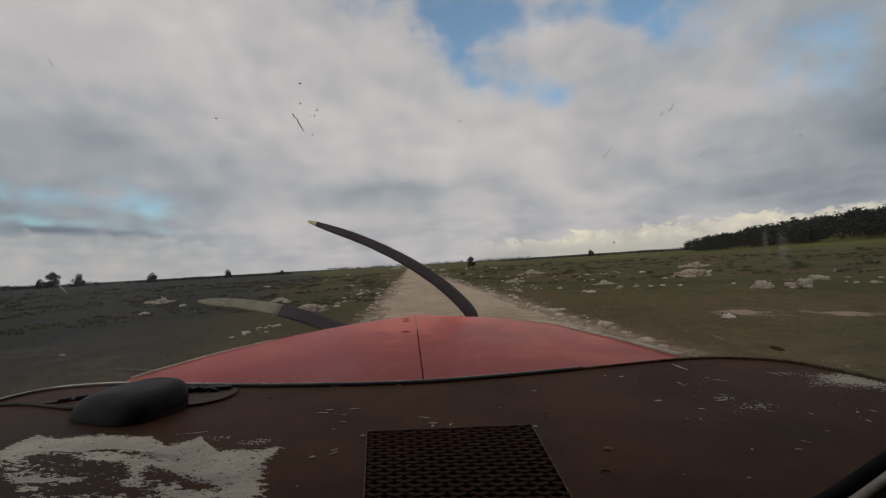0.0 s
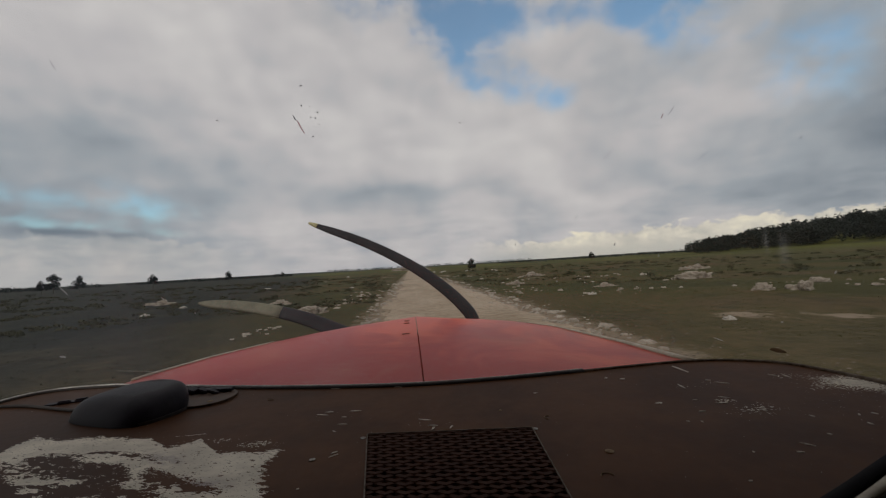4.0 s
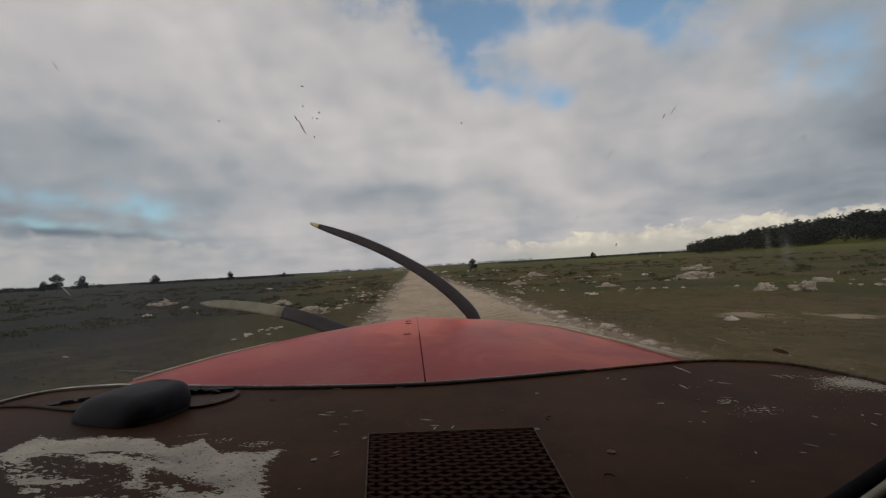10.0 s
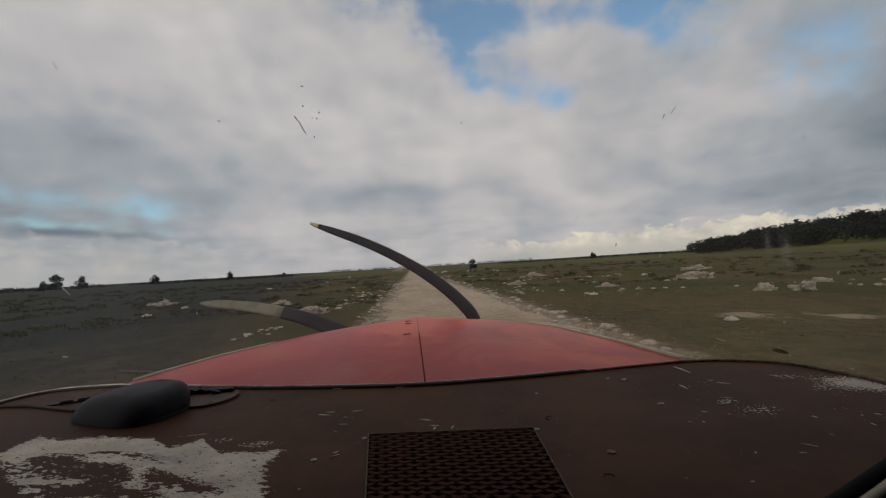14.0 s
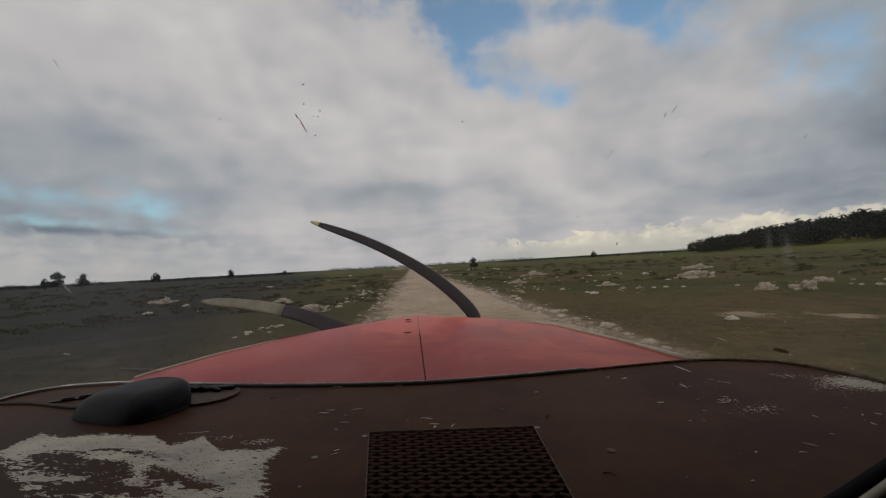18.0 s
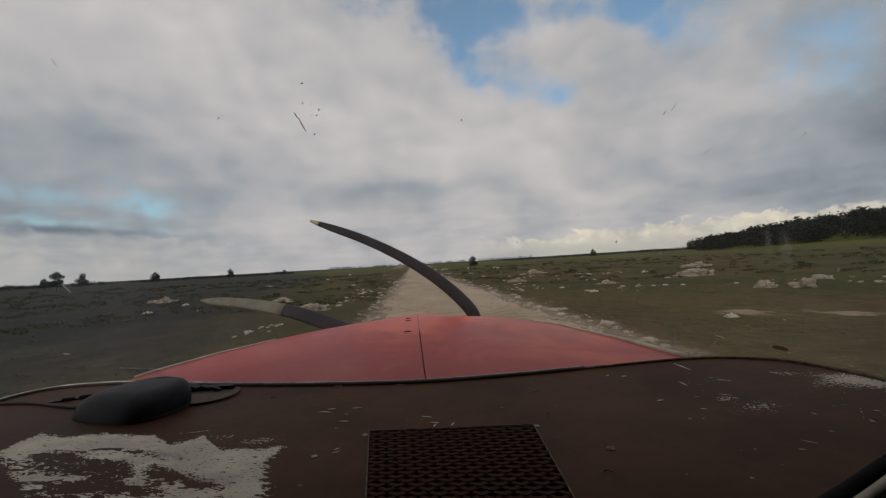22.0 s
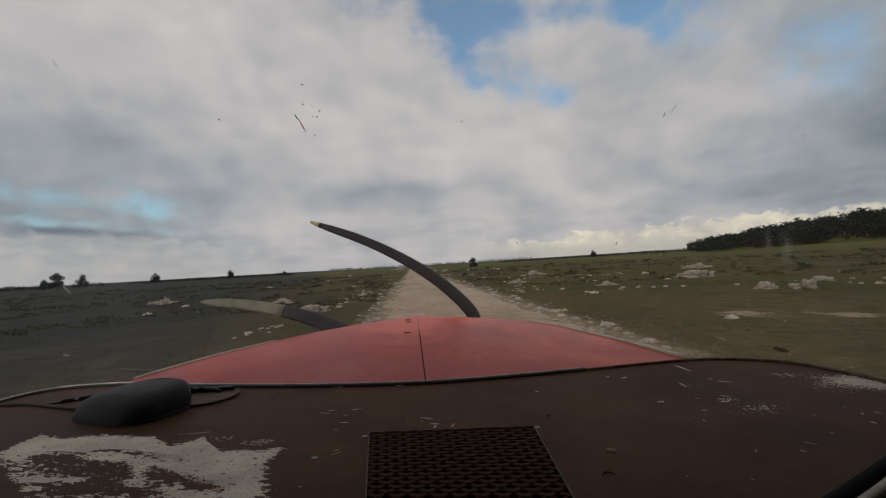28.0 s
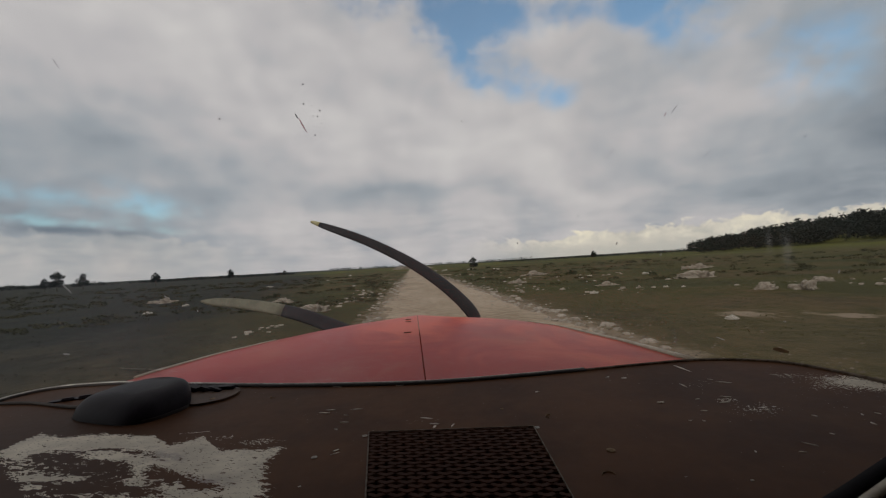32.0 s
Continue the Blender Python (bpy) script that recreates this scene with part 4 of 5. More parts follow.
bm = bmesh.new()
NR, NW = 23, 9.6
for r in range(NR + 1):
    steps = int(NW * 6)
    top_l, bot_l, top_r, bot_r = [], [], [], []
    for k in range(steps + 1):
        u = k / steps
        ph = math.asin(0.97 * math.cos(6.28319 * NW * u + (math.pi if r % 2 else 0))) / 1.326
        w = min(1.0, max(0.0, (r + 0.5 * ph * 0.92) / NR))
        p = on_vent(u, w, 0.001 + 0.0006 * ph)
        t = Vector((0, 0.0021, 0))
        top_l.append(p + t), top_r.append(p - t)
        bot_l.append(p + t - Vector((0, 0.0012, 0.0022))), bot_r.append(p - t - Vector((0, 0.0012, 0.0022)))
    grid(bm, [top_l, top_r, bot_r, bot_l, top_l])
part("expanded_mesh", bm, M_GRILLE, vent, "dark diamond-holed steel mesh")

# screws and old fixing holes
bm = bmesh.new()
disc(bm, 0.0028, 0.0005, 14)
box(bm, (0, 0, 0.0005), (0.0042, 0.0008, 0.0004))
screw = mesh_of("screw", bm, M_STEEL)
bm = bmesh.new()
disc(bm, 0.0038, 0.0005, 14)
box(bm, (0, 0, 0.0005), (0.0056, 0.0010, 0.0004))
rusty = mesh_of("screw", bm, M_BRASS)
bm = bmesh.new()
tube(bm, [(math.cos(k * 0.3) * 0.0050, math.sin(k * 0.3) * 0.0050, 0.0002) for k in range(11)], 0.0004, 5)
mark = mesh_of("ring_mark", bm, M_BRASS)
for k, (x, y) in enumerate(((-0.0565, 0.421), (0.1185, 0.405), (-0.098, 0.383))):
    piece("screw", screw, dash, pose(x, y, TOP + 0.0003, 0, 0, 40 * k))
for k, (x, y) in enumerate(((0.166, 0.345), (0.276, 0.443), (0.096, 0.464))):
    piece("screw", rusty, dash, pose(x, y, TOP + 0.0003, 0, 0, 25 + 60 * k) @ Matrix.Scale(1.0 if k == 0 else 0.5, 4), "rusty screw head")
for k, (x, y) in enumerate(((0.145, 0.307), (0.142, 0.431), (-0.20, 0.58))):
    piece("ring_mark", mark, dash, pose(x, y, TOP + 0.0003, 0, 0, 70 * k))
# larger flakes of bared primer that stand out singly
for k, (x, y, lx, ly, a) in enumerate(((0.286, 0.541, 0.013, 0.006, 20), (0.268, 0.551, 0.010, 0.005, 20), (0.153, 0.513, 0.007, 0.005, 0),
                                       (0.016, 0.430, 0.004, 0.010, -30), (-0.08, 0.394, 0.012, 0.003, 35), 
                                       (0.276, 0.443, 0.012, 0.006, 0))):
    bm = bmesh.new()
    q = random.Random(k)
    n = 11
    vs = [bm.verts.new((math.cos(6.283 * j / n) * lx * 0.36 * q.uniform(0.6, 1.15), math.sin(6.283 * j / n) * ly * 0.36 * q.uniform(0.5, 1.2), 0)) for j in range(n)]
    fc = bm.faces.new(vs)
    ex = bmesh.ops.extrude_face_region(bm, geom=[fc])
    bmesh.ops.translate(bm, vec=(0, 0, 0.0004), verts=[g for g in ex["geom"] if isinstance(g, bmesh.types.BMVert)])
    piece("paint_flake", mesh_of("paint_flake", bm, M_FLAKE), dash, pose(x, y, TOP + 0.0002, 0, 0, a), "pale bare flake")

# scratches through the paint, from end to end
SCORES = [(0.388, 0.583, 0.388, 0.546), (0.388, 0.498, 0.400, 0.487), (0.393, 0.378, 0.394, 0.373), (0.425, 0.352, 0.424, 0.346), (0.453, 0.371, 0.455, 0.366), (0.329, 0.328, 0.336, 0.320),
          (0.312, 0.314, 0.317, 0.312), (0.280, 0.322, 0.279, 0.319), (0.240, 0.282, 0.243, 0.282), (0.368, 0.339, 0.370, 0.336), (0.439, 0.371, 0.436, 0.367), (0.351, 0.447, 0.361, 0.441),
          (0.335, 0.428, 0.348, 0.428), (0.318, 0.444, 0.324, 0.444), (0.300, 0.411, 0.307, 0.410), (0.271, 0.391, 0.274, 0.389), (0.284, 0.388, 0.285, 0.385), (0.364, 0.401, 0.366, 0.397)]
SCUFFS = [(-0.121, 0.502, -0.106, 0.497), (-0.113, 0.508, -0.102, 0.507), (-0.089, 0.487, -0.083, 0.485), (-0.082, 0.504, -0.068, 0.503), (-0.090, 0.465, -0.079, 0.463), (-0.092, 0.447, -0.088, 0.444),
          (-0.043, 0.594, -0.002, 0.588), (-0.134, 0.613, -0.111, 0.604), (0.001, 0.459, 0.015, 0.452), (0.011, 0.439, 0.021, 0.436), (0.033, 0.426, 0.037, 0.433), (-0.084, 0.385, -0.076, 0.390),
          (-0.099, 0.334, -0.097, 0.335), (0.474, 0.508, 0.480, 0.501), (0.490, 0.504, 0.488, 0.490), (0.339, 0.501, 0.338, 0.484), (0.384, 0.509, 0.389, 0.505)]
for k, (ax, ay, bx, by) in enumerate(SCORES + SCUFFS):
    q = random.Random(k + 50)
    run = Vector((bx - ax, by - ay, 0))
    off = Vector((-run.y, run.x, 0)).normalized() * (0.0005 if k == 5 else 0.0006 + 0.030 * run.length * q.uniform(0.5, 1.5))
    bm = bmesh.new()
    up, down = [], []
    for j in range(6):
        c = Vector((ax, ay, TOP + 0.0004)) + run * (j / 5)
        wv = off * (0.35 + math.sin(math.pi * j / 5)) * q.uniform(0.6, 1.2)
        up.append(c + wv), down.append(c - wv * q.uniform(0.4, 1.0))
    low = Vector((0, 0, -0.0005))
    grid(bm, [[p + low for p in up], up, down, [p + low for p in down]])
    part("scratch", bm, M_FLAKE, dash, "pale scratch")

# cream edge trim of the dashboard's rear corner, with its dark bead
edge = [(0.20, 0.232), (0.267, 0.254), (0.372, 0.296), (0.575, 0.377)]
trim = thing("dashboard_trim", (0.372, 0.290, TOP - 0.02), "cream painted edge trim along the dashboard", "trim")
bm = bmesh.new()
tube(bm, spline([(x + 0.0020, y - 0.0048, TOP + 0.0012) for x, y in edge], 14), 0.0052, 8, 0.55)
part("bead", bm, M_BEAD, trim, "dark rubber bead", True)
bm = bmesh.new()
tube(bm, spline([(x + 0.0057, y - 0.0138, TOP + 0.001) for x, y in edge], 14), 0.0037, 10, 0.6)
part("strip", bm, M_CREAM, trim, "", True)

# bracket plate, clip block, cable and the black cover
brk = thing("mounting_bracket", (-0.39, 0.630, TOP), "brown painted mounting plate with rounded end", "bracket")
bm = bmesh.new()
out = []
for k in range(17):
    a = -math.pi / 2 + math.pi * k / 16
    out.append((-0.300 + math.cos(a) * 0.041, 0.606 + math.sin(a) * 0.040))
out += [(-0.400, 0.668), (-0.430, 0.655), (-0.435, 0.615), (-0.415, 0.598)]
rows = [[(x, y, TOP + z) for x, y in out] for z in (0.0005, 0.0032)]
vs = grid(bm, rows, True)
bm.faces.new(vs[1])
part("plate", bm, M_PLATE, brk)
for k, (x, y) in enumerate(((-0.283, 0.583), (-0.420, 0.640))):
    piece("screw", rusty, brk, pose(x, y, TOP + 0.0034, 0, 0, 50 * k))
clip = thing("clip_block", (-0.320, 0.632, TOP + 0.0034), "black ribbed plastic clip on the bracket", "clip")
for k in range(4):
    bm = bmesh.new()
    box(bm, (-0.352 + k * 0.019, 0.634 - k * 0.003, TOP + 0.0085 - 0.001 * k), (0.016, 0.014 + 0.004 * (k % 2), 0.008 - 0.0014 * k), 0.0015, Matrix.Rotation(0.35, 4, "Y"))
    part("rib", bm, M_POD, clip)
bm = bmesh.new()
box(bm, (-0.315, 0.632, TOP + 0.0058), (0.085, 0.013, 0.0045), 0.001, Matrix.Rotation(-0.06, 4, "Z"))
part("foot", bm, M_POD, clip)

clip = thing("clip_block", (-0.525, 0.652, TOP), "black ribbed plastic clip at the cable", "clip")
for k in range(2):
    bm = bmesh.new()
    box(bm, (-0.515 + k * 0.018, 0.640 + k * 0.008, TOP + 0.003), (0.016, 0.007, 0.004), 0.0015, Matrix.Rotation(0.3, 4, "Z"))
    part("rib", bm, M_POD, clip)
bm = bmesh.new()
box(bm, (-0.510, 0.646, TOP + 0.001), (0.060, 0.014, 0.002), 0.001, Matrix.Rotation(0.28, 4, "Z"))
part("foot", bm, M_POD, clip)

bm = bmesh.new()
tube(bm, spline([(-0.645, 0.652, TOP + 0.0022), (-0.608, 0.645, TOP + 0.0022), (-0.562, 0.636, TOP + 0.0022), (-0.503, 0.610, TOP + 0.0022), (-0.469, 0.596, TOP + 0.0025), (-0.43, 0.585, TOP + 0.006)], 24), 0.0023, 8)
tagged(part("cable", bm, M_RUBBER, None, "", True), "thin black cable running into the black cover", "cable")

cover = thing("instrument_cover", (-0.377, 0.568, TOP), "rounded matt black plastic cover on the dashboard", "instrument cover")
bm = bmesh.new()
rows = []
turn = Matrix.Rotation(radians(-24), 4, "Z")
for i in range(13):
    s = i / 12
    q = math.sin((1 - s) * math.pi / 2) ** 0.24
    z = 0.031 * math.sin(s * math.pi / 2) ** 0.9
    row = []
    for k in range(40):
        a = 6.28319 * k / 40
        c, d = math.cos(a), math.sin(a)
        x = math.copysign(abs(c) ** 0.58, c) * 0.071 * q
        y = math.copysign(abs(d) ** 0.62, d) * 0.045 * q + 0.012 * s
        lift = max(0.0, min(1.0, (x + 0.070) / 0.085))
        zz = z * (0.80 + 0.22 * lift * lift * (3 - 2 * lift)) * (1 + 0.10 * y / 0.06)
        zz -= s * (0.16 * max(0.0, -y - 0.010 - 0.25 * (0.02 - x)) + 0.12 * max(0.0, x - 0.040))
        p = turn @ Vector((x, y, zz))
        row.append((-0.377 + p.x, 0.568 + p.y, TOP + 0.0005 + zz))
    rows.append(row)
vs = grid(bm, rows[:-1], True)
bm.faces.new(vs[-1])
part("shell", bm, M_POD, cover, "", True)
bm = bmesh.new()
ring2 = [(-0.377 + (turn @ Vector((math.copysign(abs(math.cos(a)) ** 0.58, math.cos(a)) * 0.0725, math.copysign(abs(math.sin(a)) ** 0.62, math.sin(a)) * 0.0422, 0))).x,
          0.568 + (turn @ Vector((math.copysign(abs(math.cos(a)) ** 0.58, math.cos(a)) * 0.0725, math.copysign(abs(math.sin(a)) ** 0.62, math.sin(a)) * 0.0422, 0))).y) for a in [6.28319 * k / 40 for k in range(40)]]
vs = grid(bm, [[(x, y, TOP + z) for x, y in ring2] for z in (0.0005, 0.004)], True)
bm.faces.new(vs[1])
part("skirt", bm, M_RUBBER, cover)

# ------------------------------------------------------------ engine cowling
XL = [(0.60, -0.520), (0.74, -0.519), (0.83, -0.510), (1.00, -0.468), (1.18, -0.392), (1.33, -0.308), (1.46, -0.205), (1.535, -0.09), (1.56, 0.0)]
XR = [(0.60, 0.435), (0.79, 0.428), (1.10, 0.392), (1.28, 0.325), (1.41, 0.240), (1.50, 0.14), (1.56, 0.06)]
SEAM = 0.012


def cowl_z(x, y):
    l, r = lerp_in(y, XL), lerp_in(y, XR)
    u = (x - SEAM) / ((r - SEAM) if x > SEAM else (SEAM - l) or 1)
    k = max(0.0, min(1.0, (y - 0.62) / 0.5))
    return EYE - 0.172 - 0.0255 * (y - 0.61) + 0.010 * k * (1 - min(1.0, abs(u)) ** 2)


def rear_y(x):
    """Where the cowling meets the windscreen's foot."""
    return lerp_in(x, [(p.x, p.y) for p in rim3 if p.y > 0.545]) + 0.006


cowl = thing("engine_cowling", (0.0, 1.1, EYE - 0.62), "faded red painted engine cowling with a hinged seam", "engine cowling")
for name, side in (("left_panel", -1), ("right_panel", 1)):
    bm = bmesh.new()
    rows = []
    for i in range(41):
        s = i / 40
        yv = 0.60 + 0.958 * (1 - (1 - s) ** 1.35)
        lim = lerp_in(yv, XL if side < 0 else XR)
        row = []
        for k in range(19):
            u = k / 18
            x = SEAM + side * 0.0012 + (lim - SEAM) * u
            y = max(yv, rear_y(x) if i == 0 else rear_y(x) + 0.004 * i)
            row.append((x, y, cowl_z(x, y)))
        e = Vector(row[-1])
        front = max(0.0, (yv - 1.2) / 0.36)
        for ox, oy, oz in ((0.006, 0.004, -0.006), (0.009, 0.010, -0.020), (0.004, 0.018, -0.050), (-0.030, 0.022, -0.16), (-0.070, 0.020, -0.36)):
            row.append((e.x + side * ox * (1 - 0.6 * front), e.y + oy * front * 2.2, e.z + oz))
        rows.append(row)
    grid(bm, rows)
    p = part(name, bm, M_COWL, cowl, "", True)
bm = bmesh.new()
tube(bm, [(SEAM, y, cowl_z(SEAM, y) + 0.0005) for y in [1.06 + 0.0160 * k for k in range(30)]], 0.0007, 6)
part("hinge", bm, M_PLATE, cowl, "dark hinge line down the middle")
for y in (1.40, 1.33, 1.08):
    bm = bmesh.new()
    box(bm, (SEAM - 0.032, y, cowl_z(SEAM, y) + 0.0015), (0.020, 0.004, 0.002), 0.0006)
    part("latch", bm, M_PLATE, cowl, "small dark latch")
for name, table, ya, yb in (("edge_strip", XL, 0.790, 1.18), ("edge_strip", XR, 0.602, 1.22)):
    bm = bmesh.new()
    side = -1 if table is XL else 1
    pts = [(lerp_in(y, table) + side * 0.004, y, cowl_z(lerp_in(y, table), y) + 0.0005) for y in [ya + (yb - ya) * k / 16 for k in range(17)]]
    tube(bm, pts, 0.0050 if side < 0 else 0.0080, 8, 0.6, taper=0.0030)
    part(name, bm, M_CREAM, cowl, "chipped cream edge strip", True)
# nose bowl, closing the front
bm = bmesh.new()
rows = []
for k in range(9):
    s = k / 8
    rows.append([(0.02 + math.cos(a) * (0.36 - 0.05 * s), 1.50 + 0.10 * math.sin(s * 1.57), EYE - 0.47 + math.sin(a) * (0.235 - 0.10 * s ** 2)) for a in [6.28319 * j / 32 for j in range(32)]])
vs = grid(bm, rows, True)
bm.faces.new(vs[-1])
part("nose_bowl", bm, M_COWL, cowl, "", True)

# ------------------------------------------------------------ propeller, at rest
HUB = Vector((0.02, 1.74, EYE - 0.43))
prop = thing("propeller", HUB, "three-bladed black propeller with faded yellow tips, at rest", "propeller")
bm = bmesh.new()
rows = []
for k in range(10):
    s = k / 9
    rows.append([(HUB.x + math.cos(a) * 0.085 * math.cos(s * 1.45) ** 0.7, HUB.y - 0.09 + 0.26 * s, HUB.z + math.sin(a) * 0.085 * math.cos(s * 1.45) ** 0.7) for a in [6.28319 * j / 20 for j in range(20)]])
vs = grid(bm, rows, True)
bm.faces.new(vs[0]), bm.faces.new(vs[-1])
part("spinner", bm, M_BLADE, prop, "", True)
RAISED = spline([(0.0, 0, 0.0), (0.15, 0, 0.075), (0.246, 0, 0.172), (0.177, 0, 0.286), (0.016, 0, 0.423), (-0.197, 0, 0.547), (-0.443, 0, 0.649)], 41)
LEVEL = spline([(0.0, 0, 0.0), (-0.10, 0, 0.05), (-0.27, 0, 0.150), (-0.50, 0, 0.255), (-0.72, 0, 0.312), (-0.90, 0, 0.335)], 41)
for SWEEP, flip, paint_from, M_END in ((RAISED, 1, 0.975, M_TIP), (RAISED, -1, 0.975, M_TIP), (LEVEL, 1, 0.66, M_WORN_TIP)):

    def blade_rows(s0, s1, n):
        out = []
        for i in range(n):
            s = s0 + (s1 - s0) * i / (n - 1)
            k = min(39, int(s * 40))
            c = SWEEP[k].lerp(SWEEP[k + 1], s * 40 - k)
            ax = (SWEEP[min(40, k + 2)] - SWEEP[max(0, k - 1)]).normalized()
            c, ax = HUB + Vector((c.x * flip, 0, c.z * flip)), Vector((ax.x * flip, 0, ax.z * flip))
            sx = Vector((ax.z, 0, -ax.x))
            ch = (0.054 - 0.038 * s) * (1 if s < 0.9 else max(0.2, math.sqrt(max(0.0, 1 - ((s - 0.9) / 0.102) ** 2))))
            tw = radians(58 - 34 * s)
            d = sx * math.cos(tw) + Vector((0, 1, 0)) * math.sin(tw)
            nrm = ax.cross(d)
            out.append([c + d * math.cos(a) * ch + nrm * math.sin(a) * (0.018 - 0.012 * s) for a in [6.28319 * j / 14 for j in range(14)]])
        return out

    bm = bmesh.new()
    vs = grid(bm, blade_rows(0.0, paint_from, 30), True)
    bm.faces.new(vs[0]), bm.faces.new(vs[-1])
    bl = part("blade", bm, M_BLADE, prop, "", True)
    bm = bmesh.new()
    vs = grid(bm, blade_rows(paint_from, 0.998, 12), True)
    bm.faces.new(vs[0]), bm.faces.new(vs[-1])
    part("tip", bm, M_END, bl, "faded yellow tip", True)

# ------------------------------------------------------------ windscreen
screen = thing("windscreen", (0, 0.5, TOP), "curved acrylic windscreen, scratched and spattered with dirt", "windscreen", kind="structure")
foot = spline([(x, y + 0.004, TOP + 0.004) for x, y in RIM], 60)
head3 = spline([(-0.62, 0.26, 2.23), (-0.50, 0.36, 2.25), (0.0, 0.43, 2.26), (0.46, 0.36, 2.25), (0.55, 0.26, 2.23)], 60)
bm = bmesh.new()
rows = []
for i in range(21):
    s = i / 20
    rows.append([a * (1 - s) + b * s + Vector((a.x * 0.10, 0.13, 0.04)) * math.sin(s * math.pi) * (1 - 0.3 * s) for a, b in zip(foot, head3)])
grid(bm, rows)
tree_bvh = BVHTree.FromBMesh(bm)
pane = part("pane", bm, M_GLASS, screen, "", True)
pane.visible_shadow = False


def on_pane(a, e):
    d = Vector((math.sin(a) * math.cos(e), math.cos(a) * math.cos(e), math.sin(e)))
    hit, nrm, _, dist = tree_bvh.ray_cast(Vector((0, 0, EYE)), d)
    return hit - d * 0.003, d, dist


def splash(name, a, e, wide, high, tilt, mat, seed, label):
    """A dried spatter on the inner face of the pane; also carries the painted haze streaks."""
    p, d, far = on_pane(a, e)
    wide, high = wide * far, high * far
    q = random.Random(seed)
    b = bmesh.new()
    n = 12
    vs = [b.verts.new((math.cos(6.283 * j / n) * wide * q.uniform(0.65, 1.1), math.sin(6.283 * j / n) * high * q.uniform(0.7, 1.1), 0)) for j in range(n)]
    fc = b.faces.new(vs)
    ex = bmesh.ops.extrude_face_region(b, geom=[fc])
    bmesh.ops.translate(b, vec=(0, 0, 0.0004), verts=[g for g in ex["geom"] if isinstance(g, bmesh.types.BMVert)])
    m = look(p, p - d) @ pose(0, 0, 0, 0, 0, tilt)
    return piece(name, mesh_of(name, b, mat), screen, m, label)


SPATTER = [
    ("smear", -0.2476, 0.343, 0.0018, 0.0183, -28, M_SMEAR, "thin reddish insect smear"),
    ("smear", -0.2597, 0.3593, 0.0013, 0.0077, -28, M_SPOT, "thin dark smear"),
    ("speck", -0.2427, 0.4279, 0.0029, 0.0015, -10, M_SPOT, ""),
    ("speck", -0.2432, 0.3868, 0.0017, 0.0017, 0, M_SPOT, ""),
    ("speck", -0.2118, 0.3621, 0.0019, 0.0019, 0, M_SPOT, ""),
    ("speck", -0.206, 0.3746, 0.0017, 0.0017, 0, M_SPOT, ""),
    ("speck", -0.2222, 0.3628, 0.0012, 0.0012, 0, M_SPOT, ""),
    ("speck", -0.2188, 0.321, 0.0017, 0.0017, 0, M_SPOT, ""),
    ("speck", -0.2238, 0.3857, 0.0010, 0.0010, 0, M_SPOT, ""),
    ("speck", -0.4226, 0.3394, 0.0019, 0.0015, 0, M_SPOT, ""),
    ("speck", -0.2032, 0.3478, 0.0010, 0.0010, 0, M_SPOT, ""),
    ("scratch", 0.4945, 0.2365, 0.0012, 0.0087, 45, M_SCORE, "fine dark scratch"),
    ("scratch", 0.4841, 0.2267, 0.0010, 0.0039, 60, M_SCORE, "fine dark scratch"),
    ("scratch", 0.6264, 0.3037, 0.0013, 0.0106, 38, M_SCORE, "fine scratch"),
]
SCRATCHES = [
    ("scratch", 0.6073, 0.2953, 0.0010, 0.0058, 30, M_SMEAR, "fine scratch"),
    ("scratch", 0.6767, 0.1998, 0.0009, 0.0116, 48, M_SCORE, "fine scratch"),
    ("leaf", 0.7682, -0.1939, 0.0135, 0.0044, 8, M_LEAFLET, "small brown dead leaf stuck to the glass"),
    ("speck", 0.1461, 0.3476, 0.0012, 0.0025, 0, M_SPOT, ""),
    ("speck", 0.8304, 0.2006, 0.0012, 0.0039, 35, M_SCORE, ""),
    ("scratch", 0.4116, 0.0993, 0.0010, 0.0058, 40, M_SCORE, "fine scratch"),
    ("speck", 0.2657, 0.0444, 0.0012, 0.0029, 0, M_DUST, ""),
    ("scratch", -0.6766, -0.006, 0.0012, 0.0106, -35, M_DUST, "pale scratch"),
    ("scratch", -0.5293, -0.0338, 0.0010, 0.0058, -40, M_DUST, "pale scratch"),
    ("speck", 0.3579, -0.0502, 0.0025, 0.0019, 0, M_DUST, ""),
    ("speck", 0.4914, 0.0292, 0.0019, 0.0039, 20, M_DUST, ""),
    ("speck", 0.7786, -0.1408, 0.0023, 0.0013, 0, M_DUST, ""),
    ("scratch", 0.675, -0.1788, 0.0087, 0.0010, 20, M_DUST, "pale scratch"),
    ("speck", 0.8584, -0.049, 0.0013, 0.0039, 25, M_DUST, ""),
]
STREAKS = [
    ("speck", -0.4742, -0.0684, 0.0017, 0.0025, -10, M_DUST, ""),
    ("speck", 0.5789, -0.0022, 0.0012, 0.0029, 15, M_DUST, ""),
    ("scratch", -0.6875, 0.3891, 0.0012, 0.0087, -30, M_SCORE, "faint smear"),
    ("speck", -0.6793, -0.1226, 0.0058, 0.0019, 20, M_DUST, ""),
    # upright streaks of glare, laid on the pane as pale films
    ("streak", 0.7882, -0.0017, 0.0250, 0.0722, 0, M_HAZE, "faint pale streak of haze"),
    ("streak", 0.7655, 0.011, 0.0116, 0.0578, 0, M_HAZE, "faint pale streak of haze"),
    ("streak", 0.5936, -0.1827, 0.0096, 0.0385, 0, M_HAZE, "faint pale streak of haze"),
]
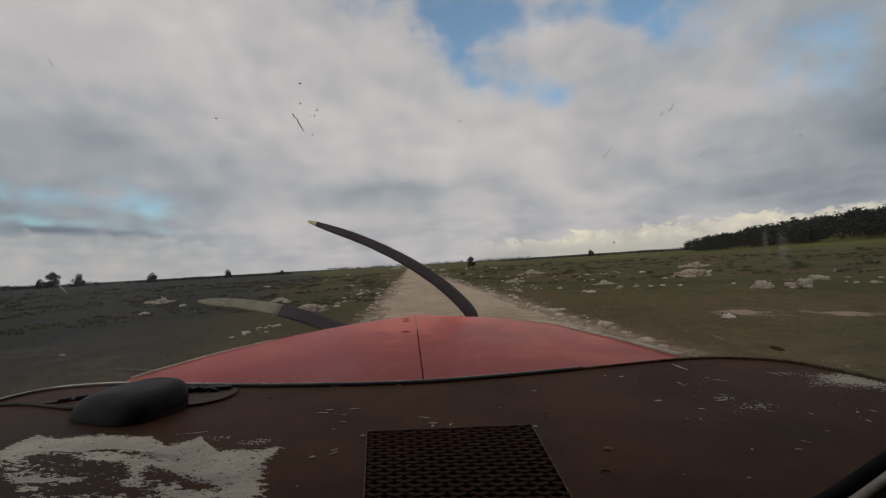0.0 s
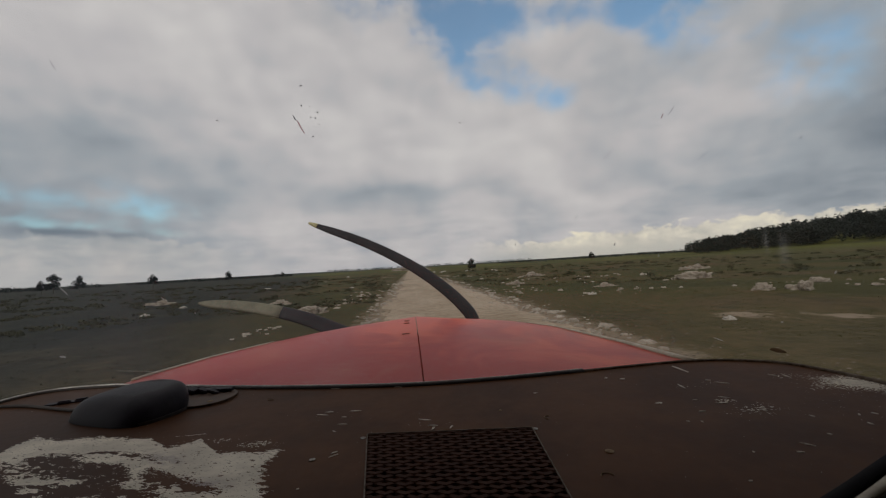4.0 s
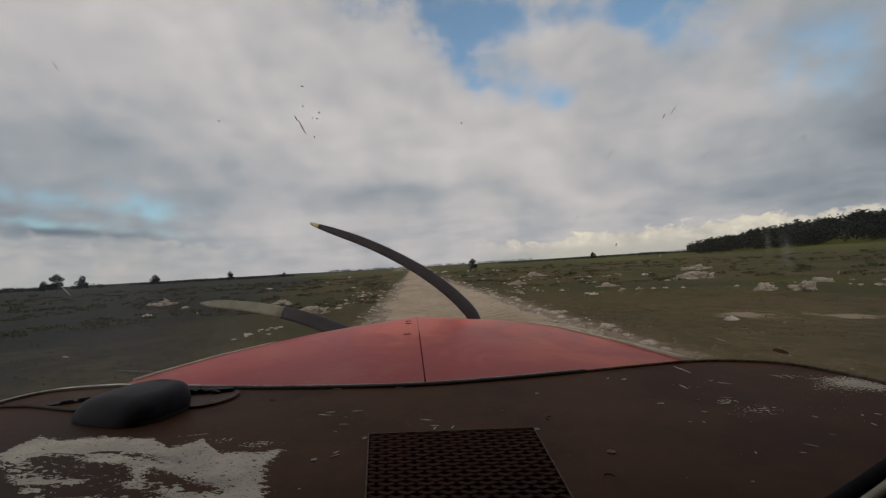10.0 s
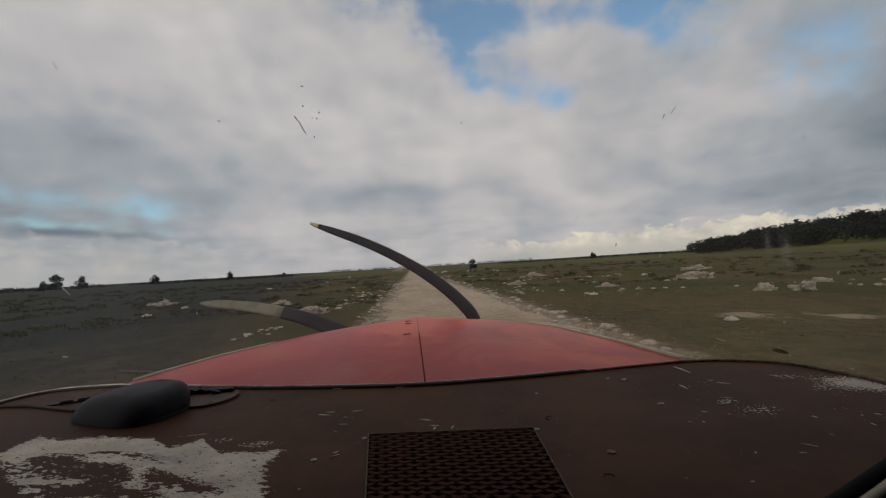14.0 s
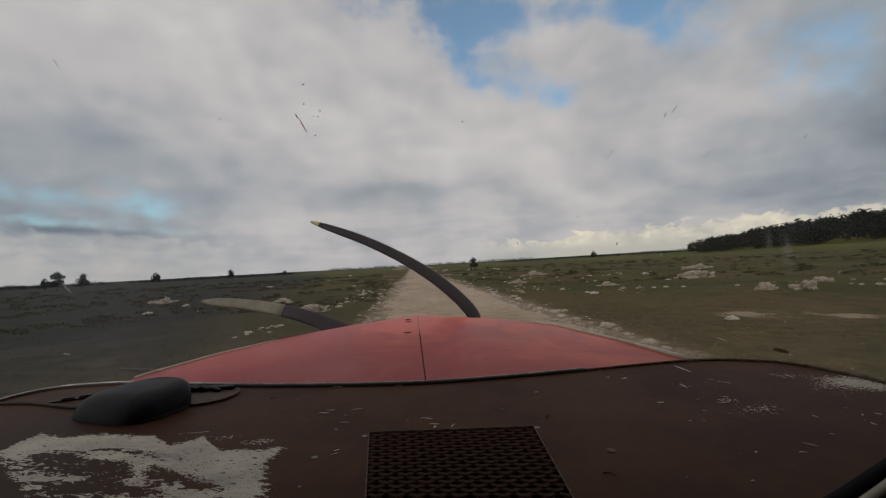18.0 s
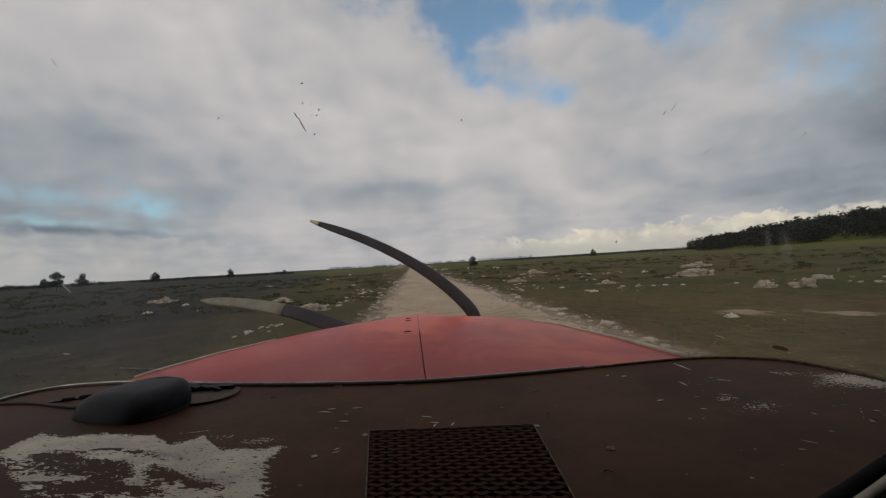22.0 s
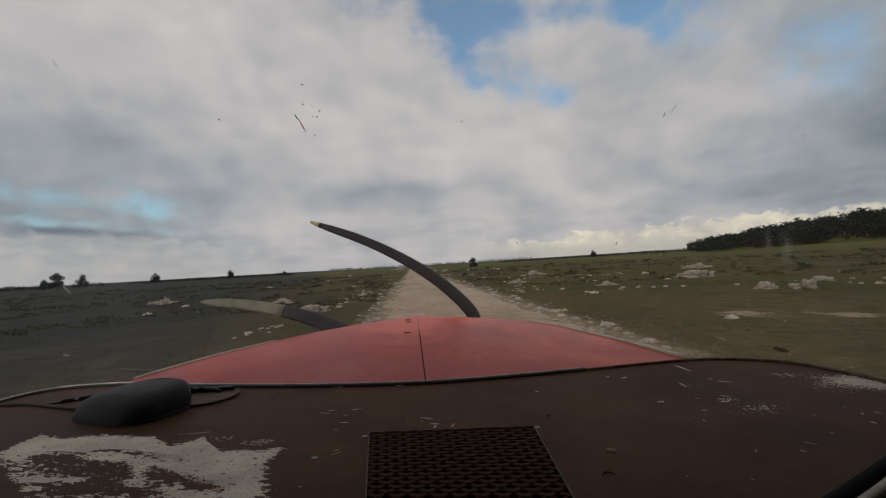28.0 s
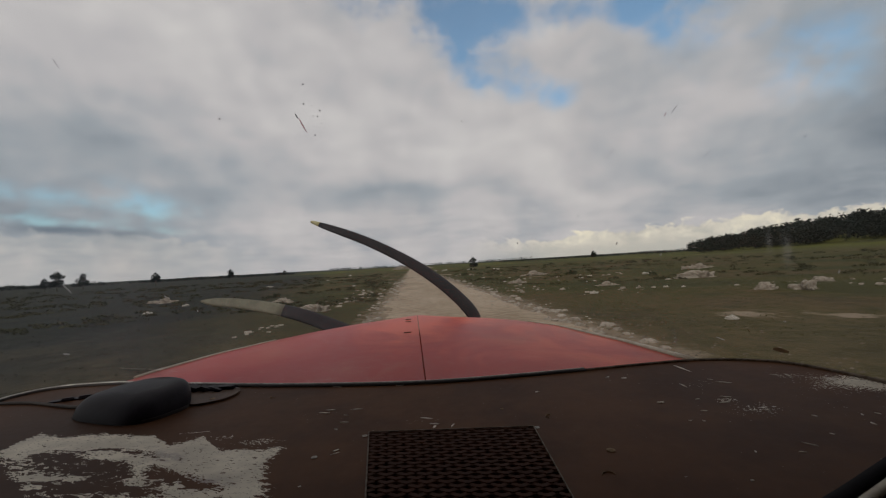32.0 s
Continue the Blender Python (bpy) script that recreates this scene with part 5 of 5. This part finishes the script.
for k, (nm, a, e, w, h, tl, mt, lb) in enumerate(SPATTER + SCRATCHES + STREAKS):
    splash(nm, a, e, w, h, tl, mt, k, lb)

# ------------------------------------------------------------ cabin shell and undercarriage
cabin = thing("cabin", (0, -0.5, 0.95), "plain grey-lined cabin shell of the aircraft, added out of view", "cabin", kind="structure")


def slab(name, c, size, mat=M_LINING, bev=0.006, label="", parent=cabin):
    b = bmesh.new()
    box(b, c, size, bev)
    return part(name, b, mat, parent, label)


slab("cabin_floor", (-0.04, -0.40, 0.97), (1.30, 2.30, 0.04))
# out of view, set low and far forward to shade the near dashboard
slab("cabin_roof", (-0.03, -0.565, 2.275), (1.30, 1.97, 0.04))
slab("rear_wall", (-0.04, -1.53, 1.62), (1.30, 0.04, 1.26))
slab("firewall", (-0.02, 0.60, 1.33), (1.10, 0.02, 0.70))
slab("side_wall", (-0.675, -0.39, 1.35), (0.03, 2.24, 0.72))
slab("side_wall", (0.600, -0.56, 1.35), (0.03, 1.90, 0.72))
slab("side_cheek", (0.585, 0.495, 1.31), (0.03, 0.20, 0.64))
# unseen, added in place of side windows to cut the light from the sides
slab("upper_shade_wall", (-0.675, -0.61, 1.980), (0.03, 1.80, 0.54))
slab("upper_shade_wall", (0.600, -0.61, 1.980), (0.03, 1.80, 0.54))
# unseen slab, added to keep side light off the dashboard's right end
slab("side_light_block", (0.672, 0.33, 1.95), (0.03, 0.26, 0.62))

gear = thing("undercarriage", (0, 0.45, 0.0), "plain main wheels on sprung steel legs", "undercarriage")
for s in (-1, 1):
    bm = bmesh.new()
    tube(bm, spline([(s * 0.30, 0.45, 0.98), (s * 0.62, 0.45, 0.72), (s * 0.86, 0.45, 0.34), (s * 0.88, 0.45, 0.30)], 10), 0.035, 8, 0.5)
    part("leg", bm, M_STEEL, gear)
    bm = bmesh.new()
    prof = [(0.13, -0.075), (0.24, -0.095), (0.295, -0.07), (0.31, 0.0), (0.295, 0.07), (0.24, 0.095), (0.13, 0.075)]
    rows = [[(s * 0.97 + w, 0.45 + math.cos(a) * r, 0.312 + math.sin(a) * r) for a in [6.28319 * j / 28 for j in range(28)]] for r, w in prof]
    grid(bm, rows + rows[:1], True)
    wheel = part("wheel", bm, M_TYRE, gear, "worn black tyre", True)
    bm = bmesh.new()
    tube(bm, [(s * 0.97 - 0.07, 0.45, 0.312), (s * 0.97 + 0.07, 0.45, 0.312)], 0.135, 18)
    part("rim", bm, M_STEEL, wheel)
